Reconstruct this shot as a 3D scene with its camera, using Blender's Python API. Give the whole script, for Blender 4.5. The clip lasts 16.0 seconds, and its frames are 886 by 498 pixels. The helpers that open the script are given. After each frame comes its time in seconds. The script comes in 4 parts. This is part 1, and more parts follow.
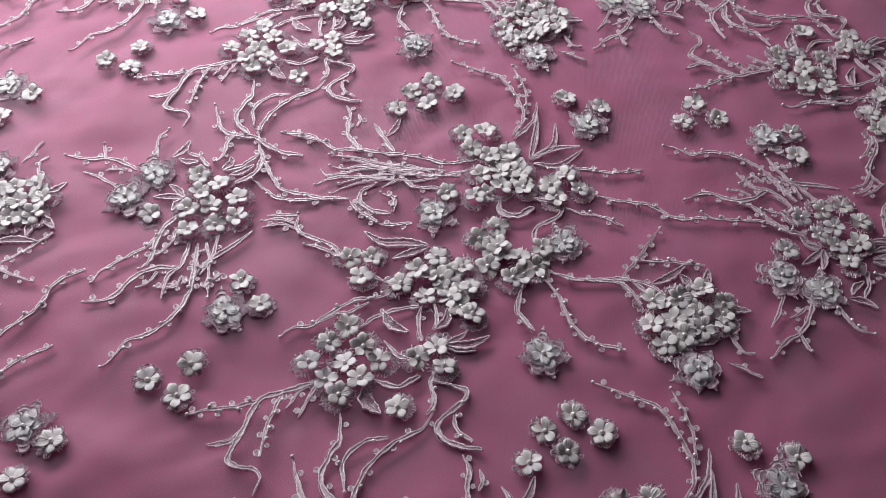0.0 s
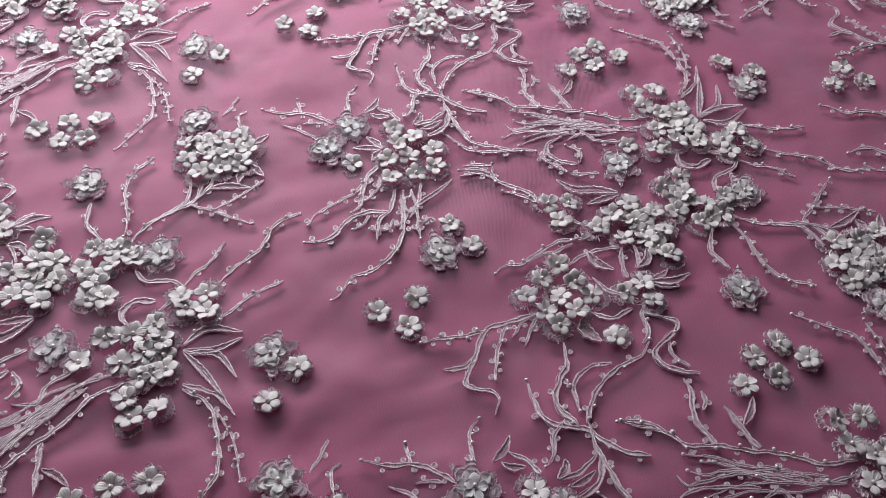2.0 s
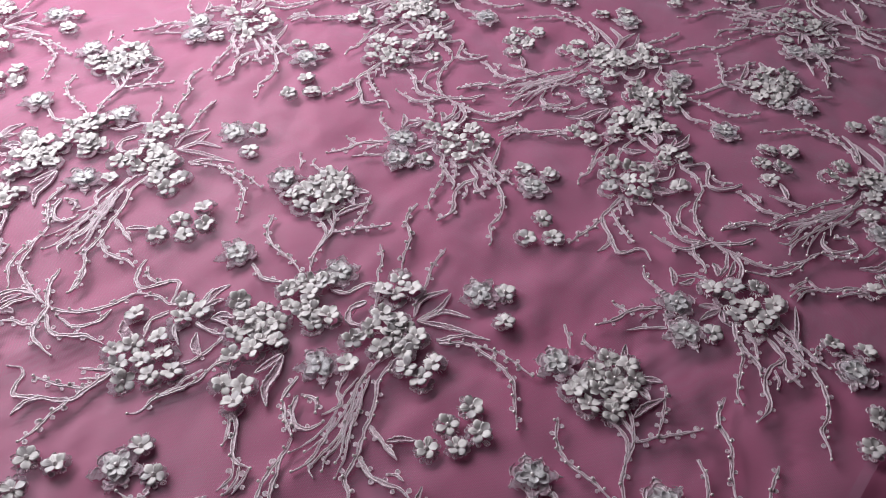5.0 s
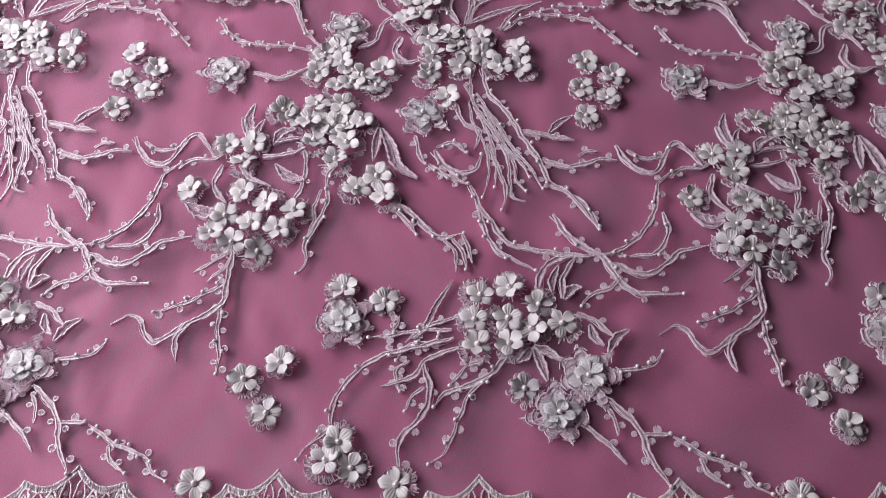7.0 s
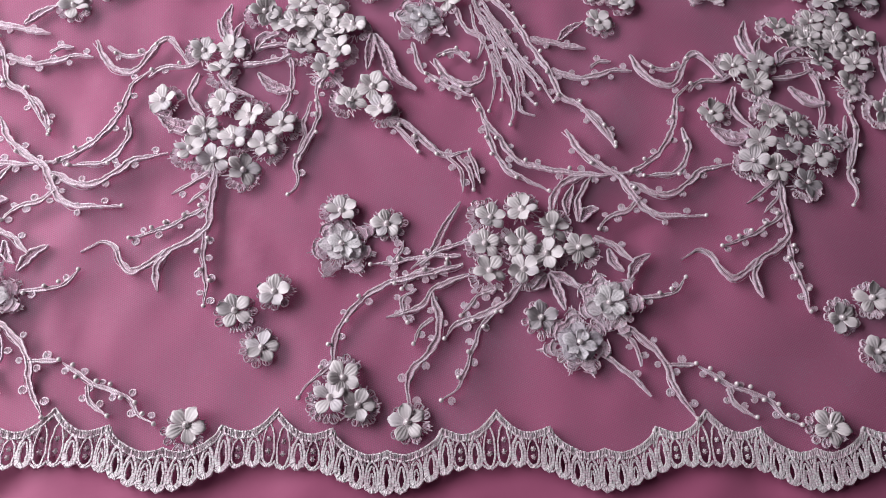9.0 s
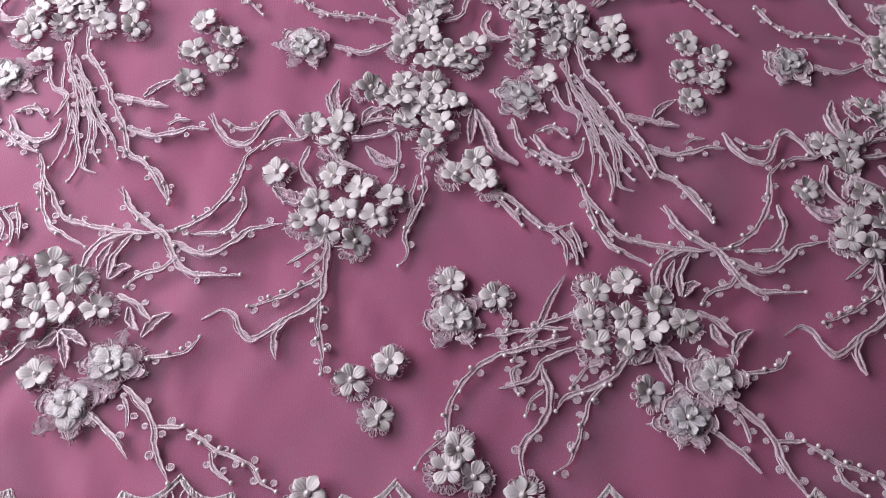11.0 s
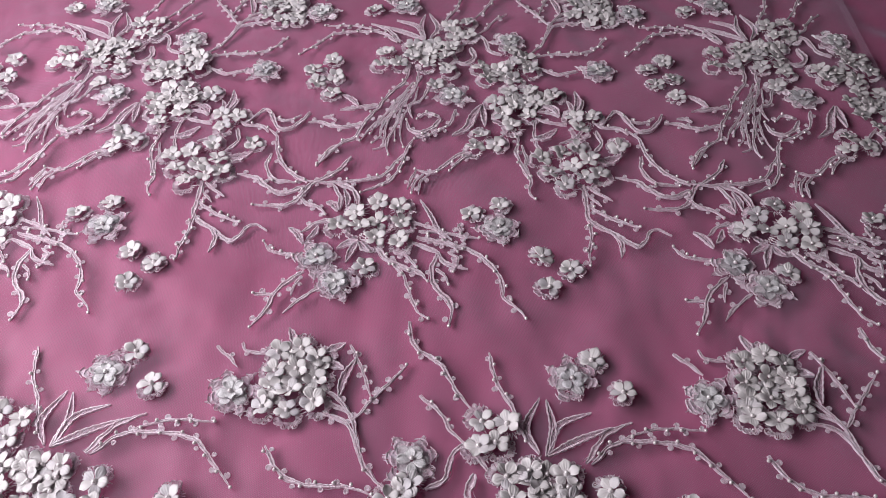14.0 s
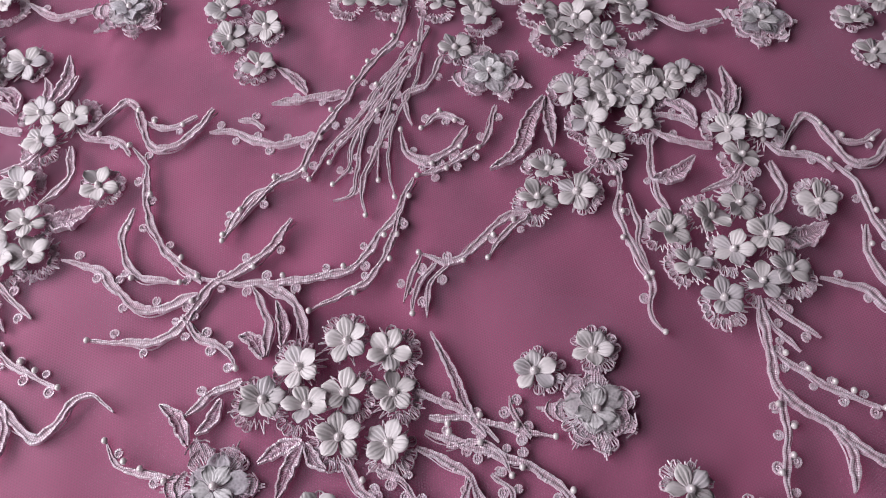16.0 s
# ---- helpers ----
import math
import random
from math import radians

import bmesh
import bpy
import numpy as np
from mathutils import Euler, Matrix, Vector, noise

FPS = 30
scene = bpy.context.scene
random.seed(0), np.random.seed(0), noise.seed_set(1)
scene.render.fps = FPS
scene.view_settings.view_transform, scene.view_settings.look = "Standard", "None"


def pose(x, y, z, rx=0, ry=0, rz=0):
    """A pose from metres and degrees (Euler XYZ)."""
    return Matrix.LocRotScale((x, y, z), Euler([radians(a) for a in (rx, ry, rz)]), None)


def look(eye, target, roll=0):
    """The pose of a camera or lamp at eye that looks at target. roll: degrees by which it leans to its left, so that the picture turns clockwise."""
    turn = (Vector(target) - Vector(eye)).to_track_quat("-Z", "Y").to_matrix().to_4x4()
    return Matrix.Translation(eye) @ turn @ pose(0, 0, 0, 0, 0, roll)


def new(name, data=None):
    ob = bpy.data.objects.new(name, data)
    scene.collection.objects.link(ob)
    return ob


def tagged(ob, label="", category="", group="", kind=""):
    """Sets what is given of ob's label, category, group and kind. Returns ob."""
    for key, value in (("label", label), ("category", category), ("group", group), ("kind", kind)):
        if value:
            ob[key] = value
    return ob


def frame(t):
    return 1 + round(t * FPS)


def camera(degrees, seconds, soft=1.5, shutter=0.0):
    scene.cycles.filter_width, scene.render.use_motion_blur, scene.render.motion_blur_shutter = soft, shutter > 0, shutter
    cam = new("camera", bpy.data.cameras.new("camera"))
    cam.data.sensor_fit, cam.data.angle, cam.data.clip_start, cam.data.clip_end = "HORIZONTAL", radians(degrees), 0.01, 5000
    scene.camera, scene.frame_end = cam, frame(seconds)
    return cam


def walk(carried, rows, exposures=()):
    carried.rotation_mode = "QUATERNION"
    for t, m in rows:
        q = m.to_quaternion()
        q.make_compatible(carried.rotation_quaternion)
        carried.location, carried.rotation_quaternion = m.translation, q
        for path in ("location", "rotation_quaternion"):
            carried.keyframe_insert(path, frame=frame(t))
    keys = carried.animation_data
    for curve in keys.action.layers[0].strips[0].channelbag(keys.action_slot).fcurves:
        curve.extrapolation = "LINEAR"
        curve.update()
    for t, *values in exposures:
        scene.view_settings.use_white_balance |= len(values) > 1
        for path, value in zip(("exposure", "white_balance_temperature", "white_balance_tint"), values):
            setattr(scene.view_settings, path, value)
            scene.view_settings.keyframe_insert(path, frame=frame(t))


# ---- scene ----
cam = camera(56.49, 16.0, soft=0.8)
walk(cam, [
    (0, pose(0.3202, 0.4138, 0.4127, 32.80, -1.06, 72.67)),
    (0.5, pose(0.3168, 0.3713, 0.4165, 33.15, -3.60, 69.82)),
    (1, pose(0.3221, 0.3333, 0.4221, 33.99, -4.98, 73.08)),
    (1.5, pose(0.3225, 0.3353, 0.4278, 34.27, -4.08, 77.31)),
    (2, pose(0.3277, 0.2708, 0.4108, 33.73, -2.39, 71.76)),
    (2.5, pose(0.3305, 0.1721, 0.4112, 34.11, -2.58, 58.81)),
    (3, pose(0.3302, 0.1346, 0.4223, 35.96, -1.97, 54.76)),
    (3.2, pose(0.3323, 0.1288, 0.4291, 36.61, -1.46, 54.66)),
    (5.3, pose(0.3005, -0.0964, 0.4166, 43.25, -0.54, 33.13)),
    (5.5, pose(0.2584, -0.1298, 0.4097, 42.12, -0.46, 26.04)),
    (6, pose(0.2075, -0.1251, 0.3901, 37.31, 1.05, 14.80)),
    (6.5, pose(0.1566, -0.1159, 0.3648, 32.51, 1.39, 8.38)),
    (7, pose(0.0896, -0.1311, 0.3448, 30.15, -0.18, 1.15)),
    (7.5, pose(0.0791, -0.1453, 0.3210, 28.53, -1.16, -2.10)),
    (8, pose(0.0774, -0.1247, 0.3185, 24.86, -2.43, -1.14)),
    (10.3, pose(0.0359, -0.1147, 0.3131, 24.73, -3.60, -0.05)),
    (10.5, pose(0.0313, -0.1147, 0.3170, 25.25, -3.36, 0.52)),
    (11, pose(0.0235, -0.1106, 0.3278, 27.90, -2.75, 0.61)),
    (11.5, pose(0.0237, -0.1071, 0.3381, 31.68, -2.07, -0.02)),
    (12, pose(0.0235, -0.1016, 0.3503, 35.82, -1.61, -0.36)),
    (12.5, pose(0.0203, -0.0995, 0.3693, 39.72, -0.72, 0.01)),
    (13, pose(0.0163, -0.0885, 0.3842, 42.56, -0.11, 0.31)),
    (13.5, pose(0.0377, -0.0462, 0.3841, 43.39, 0.37, 0.39)),
    (14, pose(0.0566, 0.0200, 0.3755, 41.71, 0.90, 1.69)),
    (14.5, pose(0.0571, 0.1118, 0.3452, 36.76, 1.50, 2.70)),
    (15, pose(0.0442, 0.2043, 0.2886, 31.60, 0.79, 2.10)),
    (15.5, pose(0.0329, 0.2503, 0.2525, 29.23, 0.33, 1.99)),
    (16, pose(0.0316, 0.2882, 0.2404, 29.84, 0.01, 1.41)),
], exposures=[(0, 0.08, 6500, 4), (1, 0.06, 6500, 4), (2, 0.0, 6500, 4), (3, 0.08, 6500, 4), (5.5, 0.02, 6500, 7), (6.1, 0.24, 6500, 8), (7, 0.05, 6500, 11),
              (8, 0.08, 6500, 13), (10.5, -0.06, 6500, 13), (11.5, -0.22, 6500, 14), (12, -0.27, 6500, 11), (13, -0.36, 6500, 10), (14, -0.18, 6500, 11), (16, -0.27, 6500, 14)])

# ---------------------------------------------------------------- light
world = bpy.data.worlds.new("world")
scene.world = world
world.use_nodes = True
world.node_tree.nodes["Background"].inputs[0].default_value = (0.93, 0.86, 0.94, 1)
world.node_tree.nodes["Background"].inputs[1].default_value = 0.27

WINDOW_Y, WINDOW_Z, WALL_X = 0.24, 0.44, -0.58
lamp = bpy.data.lights.new("window_light", "AREA")
lamp.shape, lamp.size, lamp.size_y = "RECTANGLE", 0.88, 0.48
lamp.energy, lamp.color = 9.3, (0.97, 0.98, 1.0)
lamp_ob = new("window_light", lamp)
lamp_ob.matrix_world = look((WALL_X + 0.02, WINDOW_Y, WINDOW_Z), (0.05, 0.22, 0))

# ---------------------------------------------------------------- materials
MM = 0.001


def shader(name):
    m = bpy.data.materials.new(name)
    m.use_nodes = True
    nt = m.node_tree
    return m, nt, nt.nodes["Principled BSDF"], nt.links.new


def node(nt, kind, **values):
    n = nt.nodes.new(kind)
    for key, value in values.items():
        n.inputs[key.replace("_", " ")].default_value = value
    return n


def ramp(nt, fac, stops):
    r = nt.nodes.new("ShaderNodeValToRGB")
    while len(r.color_ramp.elements) < len(stops):
        r.color_ramp.elements.new(0.5)
    for e, (p, c) in zip(r.color_ramp.elements, stops):
        e.position, e.color = p, (*c, 1)
    nt.links.new(fac, r.inputs[0])
    return r.outputs[0]


def bump(nt, height, strength, distance, chain=None):
    b = node(nt, "ShaderNodeBump", Strength=strength, Distance=distance)
    nt.links.new(height, b.inputs["Height"])
    if chain:
        nt.links.new(chain, b.inputs["Normal"])
    return b.outputs[0]


def math_node(nt, op, a, b=None):
    n = nt.nodes.new("ShaderNodeMath")
    n.operation = op
    for i, v in enumerate((a, b)):
        if v is None:
            continue
        if isinstance(v, (int, float)):
            n.inputs[i].default_value = v
        else:
            nt.links.new(v, n.inputs[i])
    return n.outputs[0]


def make_satin():
    """Dusty pink satin cloth that lies under the net."""
    m, nt, p, link = shader("pink_satin")
    pos = nt.nodes.new("ShaderNodeNewGeometry").outputs["Position"]
    big = node(nt, "ShaderNodeTexNoise", Scale=9.0, Detail=3.0)
    link(pos, big.inputs["Vector"])
    link(ramp(nt, big.outputs[0], [(0.3, (0.40, 0.102, 0.203)), (0.7, (0.455, 0.119, 0.235))]), p.inputs["Base Color"])
    weave = node(nt, "ShaderNodeTexWave", Scale=900.0, Distortion=1.5, Detail=2.0)
    link(pos, weave.inputs["Vector"])
    link(bump(nt, weave.outputs[1], 0.06, 0.0001), p.inputs["Normal"])
    p.inputs["Roughness"].default_value = 0.54
    p.inputs["Specular IOR Level"].default_value = 0.2
    p.inputs["Sheen Weight"].default_value = 0.62
    p.inputs["Sheen Tint"].default_value = (0.80, 0.77, 1.0, 1)
    p.inputs["Sheen Roughness"].default_value = 0.4
    return m


def make_tulle():
    """Fine six-sided net: three crossing waves leave round holes."""
    m, nt, p, link = shader("tulle_net")
    pos = nt.nodes.new("ShaderNodeNewGeometry").outputs["Position"]
    wob = node(nt, "ShaderNodeTexNoise", Scale=60.0, Detail=1.0)
    link(pos, wob.inputs["Vector"])
    total = None
    k = 2 * math.pi / (0.82 * MM)
    for a in (8, 68, 128):
        dot = nt.nodes.new("ShaderNodeVectorMath")
        dot.operation = "DOT_PRODUCT"
        dot.inputs[1].default_value = (k * math.cos(radians(a)), k * math.sin(radians(a)), 0)
        link(pos, dot.inputs[0])
        phase = math_node(nt, "ADD", dot.outputs["Value"], math_node(nt, "MULTIPLY", wob.outputs[0], 9.0))
        c = math_node(nt, "COSINE", phase)
        total = c if total is None else math_node(nt, "ADD", total, c)
    alpha = nt.nodes.new("ShaderNodeMapRange")
    link(total, alpha.inputs["Value"])
    for key, value in (("From Min", 0.5), ("From Max", -0.9), ("To Min", 0.08), ("To Max", 0.40)):
        alpha.inputs[key].default_value = value
    patch = node(nt, "ShaderNodeTexNoise", Scale=14.0, Detail=2.0)
    link(pos, patch.inputs["Vector"])
    strength = nt.nodes.new("ShaderNodeMapRange")
    link(patch.outputs[0], strength.inputs["Value"])
    for key, value in (("From Min", 0.35), ("From Max", 0.65), ("To Min", 0.5), ("To Max", 1.1)):
        strength.inputs[key].default_value = value
    link(math_node(nt, "MULTIPLY", alpha.outputs[0], strength.outputs[0]), p.inputs["Alpha"])
    p.inputs["Base Color"].default_value = (0.59, 0.30, 0.46, 1)
    p.inputs["Roughness"].default_value = 0.45
    p.inputs["Sheen Weight"].default_value = 1.0
    p.inputs["Sheen Tint"].default_value = (0.92, 0.84, 0.97, 1)
    return m


def make_thread(name, colour, rough, period, open_work=0.0, relief=0.38):
    """Glossy embroidery thread; the stitches cross the cord and lie in uneven bundles."""
    m, nt, p, link = shader(name)
    uv = nt.nodes.new("ShaderNodeTexCoord").outputs["UV"]
    wave = node(nt, "ShaderNodeTexWave", Scale=0.314 / period, Distortion=1.6, Detail=1.0, Detail_Scale=1.0)
    wave.bands_direction = "X"
    link(uv, wave.inputs["Vector"])
    pos = nt.nodes.new("ShaderNodeNewGeometry").outputs["Position"]
    bundle = node(nt, "ShaderNodeTexNoise", Scale=520.0, Detail=2.0)
    link(pos, bundle.inputs["Vector"])
    # Broad noise that shifts between the painted shade and glint tones.
    drift = node(nt, "ShaderNodeTexNoise", Scale=90.0, Detail=2.0)
    link(pos, drift.inputs["Vector"])
    # Shade between stitches and whitish glints are put into the colour.
    dark, light = [c * k for c, k in zip(colour, (0.70, 0.54, 0.62))], [min(0.95, c * 1.12) for c in colour]
    mix = math_node(nt, "ADD", math_node(nt, "MULTIPLY", wave.outputs[1], 0.24), math_node(nt, "MULTIPLY", bundle.outputs[0], 0.7))
    tone = math_node(nt, "ADD", mix, math_node(nt, "MULTIPLY", drift.outputs[0], 0.35))
    link(ramp(nt, tone, [(0.42, dark), (0.86, light)]), p.inputs["Base Color"])
    low = bump(nt, bundle.outputs[0], 0.4, 0.0006)
    link(bump(nt, wave.outputs[1], relief, 0.0003, low), p.inputs["Normal"])
    p.inputs["Roughness"].default_value = rough
    p.inputs["Specular IOR Level"].default_value = 1.0
    p.inputs["IOR"].default_value = 1.65
    p.inputs["Metallic"].default_value = 0.05
    p.inputs["Sheen Weight"].default_value = 0.9
    p.inputs["Sheen Tint"].default_value = (1.0, 0.93, 0.96, 1)
    if open_work:
        gap = nt.nodes.new("ShaderNodeMapRange")
        link(mix, gap.inputs["Value"])
        for key, value in (("From Min", 0.3), ("From Max", 0.72), ("To Min", 1 - open_work), ("To Max", 0.9)):
            gap.inputs[key].default_value = value
        link(gap.outputs[0], p.inputs["Alpha"])
    return m


def make_petal(name, colour, alpha=1.0):
    """Thin pleated cloth petal, a little different from flower to flower."""
    m, nt, p, link = shader(name)
    rand = nt.nodes.new("ShaderNodeObjectInfo").outputs["Random"]
    pos = nt.nodes.new("ShaderNodeNewGeometry").outputs["Position"]
    fine = node(nt, "ShaderNodeTexNoise", Scale=1500.0, Detail=2.0)
    link(pos, fine.inputs["Vector"])
    tone = math_node(nt, "ADD", math_node(nt, "MULTIPLY", rand, 0.7), math_node(nt, "MULTIPLY", fine.outputs[0], 0.3))
    link(ramp(nt, tone, [(0.0, [c * k for c, k in zip(colour, (0.68, 0.67, 0.73))]), (0.45, [c * 0.93 for c in colour]), (1.0, [min(0.9, c * 1.05) for c in colour])]), p.inputs["Base Color"])
    link(bump(nt, fine.outputs[0], 0.2, 0.0002), p.inputs["Normal"])
    p.inputs["Roughness"].default_value = 0.45
    p.inputs["Sheen Weight"].default_value = 0.2
    if alpha < 1:
        weave = node(nt, "ShaderNodeTexVoronoi", Scale=1100.0)
        link(pos, weave.inputs["Vector"])
        a = math_node(nt, "ADD", math_node(nt, "MULTIPLY", weave.outputs["Distance"], 0.4), alpha - 0.15)
        link(a, p.inputs["Alpha"])
    return m


def make_pearl():
    m, nt, p, link = shader("pearl")
    rand = nt.nodes.new("ShaderNodeObjectInfo").outputs["Random"]
    link(ramp(nt, rand, [(0, (0.76, 0.66, 0.69)), (1, (0.88, 0.80, 0.82))]), p.inputs["Base Color"])
    p.inputs["Roughness"].default_value = 0.12
    p.inputs["Coat Weight"].default_value = 1.0
    p.inputs["Metallic"].default_value = 0.1
    p.inputs["Coat Roughness"].default_value = 0.05
    return m


def make_wall(name, colour):
    m, nt, p, link = shader(name)
    pos = nt.nodes.new("ShaderNodeNewGeometry").outputs["Position"]
    n = node(nt, "ShaderNodeTexNoise", Scale=30.0, Detail=4.0)
    link(pos, n.inputs["Vector"])
    link(ramp(nt, n.outputs[0], [(0.3, [c * 0.93 for c in colour]), (0.7, colour)]), p.inputs["Base Color"])
    p.inputs["Roughness"].default_value = 0.9
    return m


SATIN, TULLE, PEARL = make_satin(), make_tulle(), make_pearl()
THREAD = make_thread("silver_white_thread", (0.96, 0.76, 0.845), 0.34, 0.62)
FILL = make_thread("open_filling_thread", (0.92, 0.71, 0.80), 0.36, 0.62, 0.4)
LACE = make_thread("pale_lace_thread", (0.96, 0.78, 0.86), 0.38, 0.62)
HEM = make_thread("hem_thread", (0.95, 0.84, 0.89), 0.48, 0.62, 0.0, 0.4)
# Pink light bounced off the satin is tinted into the ivory petal colour.
PETAL = make_petal("ivory_satin_petal", (0.775, 0.70, 0.725))
ORGANZA = make_petal("sheer_organza_petal", (0.86, 0.79, 0.84), 0.46)
VEIL = make_petal("organza_heart_petal", (0.88, 0.82, 0.86), 0.78)
WALL, FLOOR = make_wall("wall_paint", (0.36, 0.35, 0.35)), make_wall("floor_boards", (0.22, 0.16, 0.11))


# ---------------------------------------------------------------- mesh tools
def to_mesh(name, data, material, smooth=True):
    """data: verts in millimetres, faces, uvs by vertex."""
    verts, faces, uvs = data
    me = bpy.data.meshes.new(name)
    me.from_pydata([(x * MM, y * MM, z * MM) for x, y, z in verts], [], faces)
    layer = me.uv_layers.new(name="UVMap")
    index = np.zeros(len(me.loops), dtype=np.int32)
    me.loops.foreach_get("vertex_index", index)
    layer.data.foreach_set("uv", np.asarray(uvs, dtype=np.float32)[index].ravel())
    if smooth:
        me.polygons.foreach_set("use_smooth", [True] * len(me.polygons))
    me.materials.append(material)
    me.update()
    return me


def join(*many):
    verts, faces, uvs = [], [], []
    for v, f, u in many:
        n = len(verts)
        verts += v
        faces += [tuple(i + n for i in q) for q in f]
        uvs += u
    return verts, faces, uvs


def part(name, mesh, parent, m=None, label=""):
    ob = new(name, mesh)
    ob.parent = parent
    if m is not None:
        ob.matrix_basis = m
    return tagged(ob, label) if label else ob


def spline(points, step):
    """Smooth path through the points, in even steps: x, y, distance."""
    p = [Vector(q) for q in points]
    p = [2 * p[0] - p[1]] + p + [2 * p[-1] - p[-2]]
    dense = []
    for i in range(1, len(p) - 2):
        a, b, c, d = p[i - 1:i + 3]
        for j in range(12):
            t = j / 12
            dense.append(0.5 * (2 * b + (c - a) * t + (2 * a - 5 * b + 4 * c - d) * t * t + (3 * b - a - 3 * c + d) * t ** 3))
    dense.append(p[-2])
    run = [0.0]
    for a, b in zip(dense, dense[1:]):
        run.append(run[-1] + (b - a).length)
    n = max(4, int(run[-1] / step))
    s = np.linspace(0, run[-1], n + 1)
    return np.interp(s, run, [q.x for q in dense]), np.interp(s, run, [q.y for q in dense]), s


BAND = ((-1.0, 0.0), (-0.92, 0.66), (-0.62, 0.84), (-0.34, 0.6), (0.34, 0.6), (0.62, 0.84), (0.92, 0.66), (1.0, 0.0))
TRI = ((-1.0, 0.0), (0.0, 1.0), (1.0, 0.0))
CORD = ((-1.0, 0.0), (-0.6, 0.9), (0.6, 0.9), (1.0, 0.0))


def sweep(xs, ys, s, half, lift, profile=BAND, zs=None):
    """A raised band along a path; half and lift give half width and height at every step."""
    tx, ty = np.gradient(xs), np.gradient(ys)
    ln = np.hypot(tx, ty) + 1e-9
    nx, ny = -ty / ln, tx / ln
    verts, faces, uvs = [], [], []
    k = len(profile)
    for i in range(len(xs)):
        z0 = zs[i] if zs is not None else 0.0
        for a, h in profile:
            verts.append((xs[i] + nx[i] * a * half[i], ys[i] + ny[i] * a * half[i], z0 + h * lift[i]))
            uvs.append((s[i], a * half[i]))
        if i:
            b = i * k
            faces += [(b - k + j, b - k + j + 1, b + j + 1, b + j) for j in range(k - 1)]
    return verts, faces, uvs


def ring(x, y, r, tube, lift, turn=0.0, stretch=1.0, n=11, gap=0.0, profile=CORD):
    a = np.linspace(turn, turn + 2 * math.pi * (1 - gap), n)
    rx = x + r * np.cos(a)
    ry = y + r * stretch * np.sin(a)
    return sweep(rx, ry, a * r, np.full(n, tube), np.full(n, lift), profile)


def zigzag(rng, centre, inner, outer, count, width, z=0.35, start=0.0, arc=2 * math.pi):
    """Thread that runs to and fro between two outlines given as functions of the angle."""
    xs, ys, zs = [], [], []
    for i in range(count):
        a = start + arc * i / (count - 1) + rng.uniform(-0.03, 0.03)
        r = (outer(a) if i % 2 else inner(a)) * rng.uniform(0.8, 1.07)
        xs.append(centre[0] + r * math.cos(a))
        ys.append(centre[1] + r * math.sin(a))
        zs.append(z * rng.uniform(0.2, 1.3) + (0.5 if i % 2 else 0.0) * rng.uniform(0, 1.2))
    xs, ys = np.array(xs), np.array(ys)
    verts, faces, uvs = [], [], []
    for i in range(count - 1):
        dx, dy = xs[i + 1] - xs[i], ys[i + 1] - ys[i]
        ln = math.hypot(dx, dy) + 1e-9
        ox, oy = -dy / ln * width, dx / ln * width
        b = len(verts)
        for j in (i, i + 1):
            verts += [(xs[j] + ox, ys[j] + oy, zs[j]), (xs[j], ys[j], zs[j] + width), (xs[j] - ox, ys[j] - oy, zs[j])]
            uvs += [(j * 2.0, -width), (j * 2.0, 0), (j * 2.0, width)]
        faces += [(b, b + 1, b + 4, b + 3), (b + 1, b + 2, b + 5, b + 4)]
    return verts, faces, uvs


def sphere(r, z, n=10, m=7):
    verts, faces, uvs = [(0, 0, z - r)], [], [(0, 0)]
    for i in range(1, m):
        a = math.pi * i / m - math.pi / 2
        for j in range(n):
            b = 2 * math.pi * j / n
            verts.append((r * math.cos(a) * math.cos(b), r * math.cos(a) * math.sin(b), z + r * math.sin(a)))
            uvs.append((j, i))
    verts.append((0, 0, z + r))
    uvs.append((0, 0))
    for j in range(n):
        faces.append((0, 1 + (j + 1) % n, 1 + j))
        for i in range(m - 2):
            a, b = 1 + i * n + j, 1 + i * n + (j + 1) % n
            faces.append((a, b, b + n, a + n))
        top = 1 + (m - 2) * n
        faces.append((top + j, top + (j + 1) % n, len(verts) - 1))
    return verts, faces, uvs


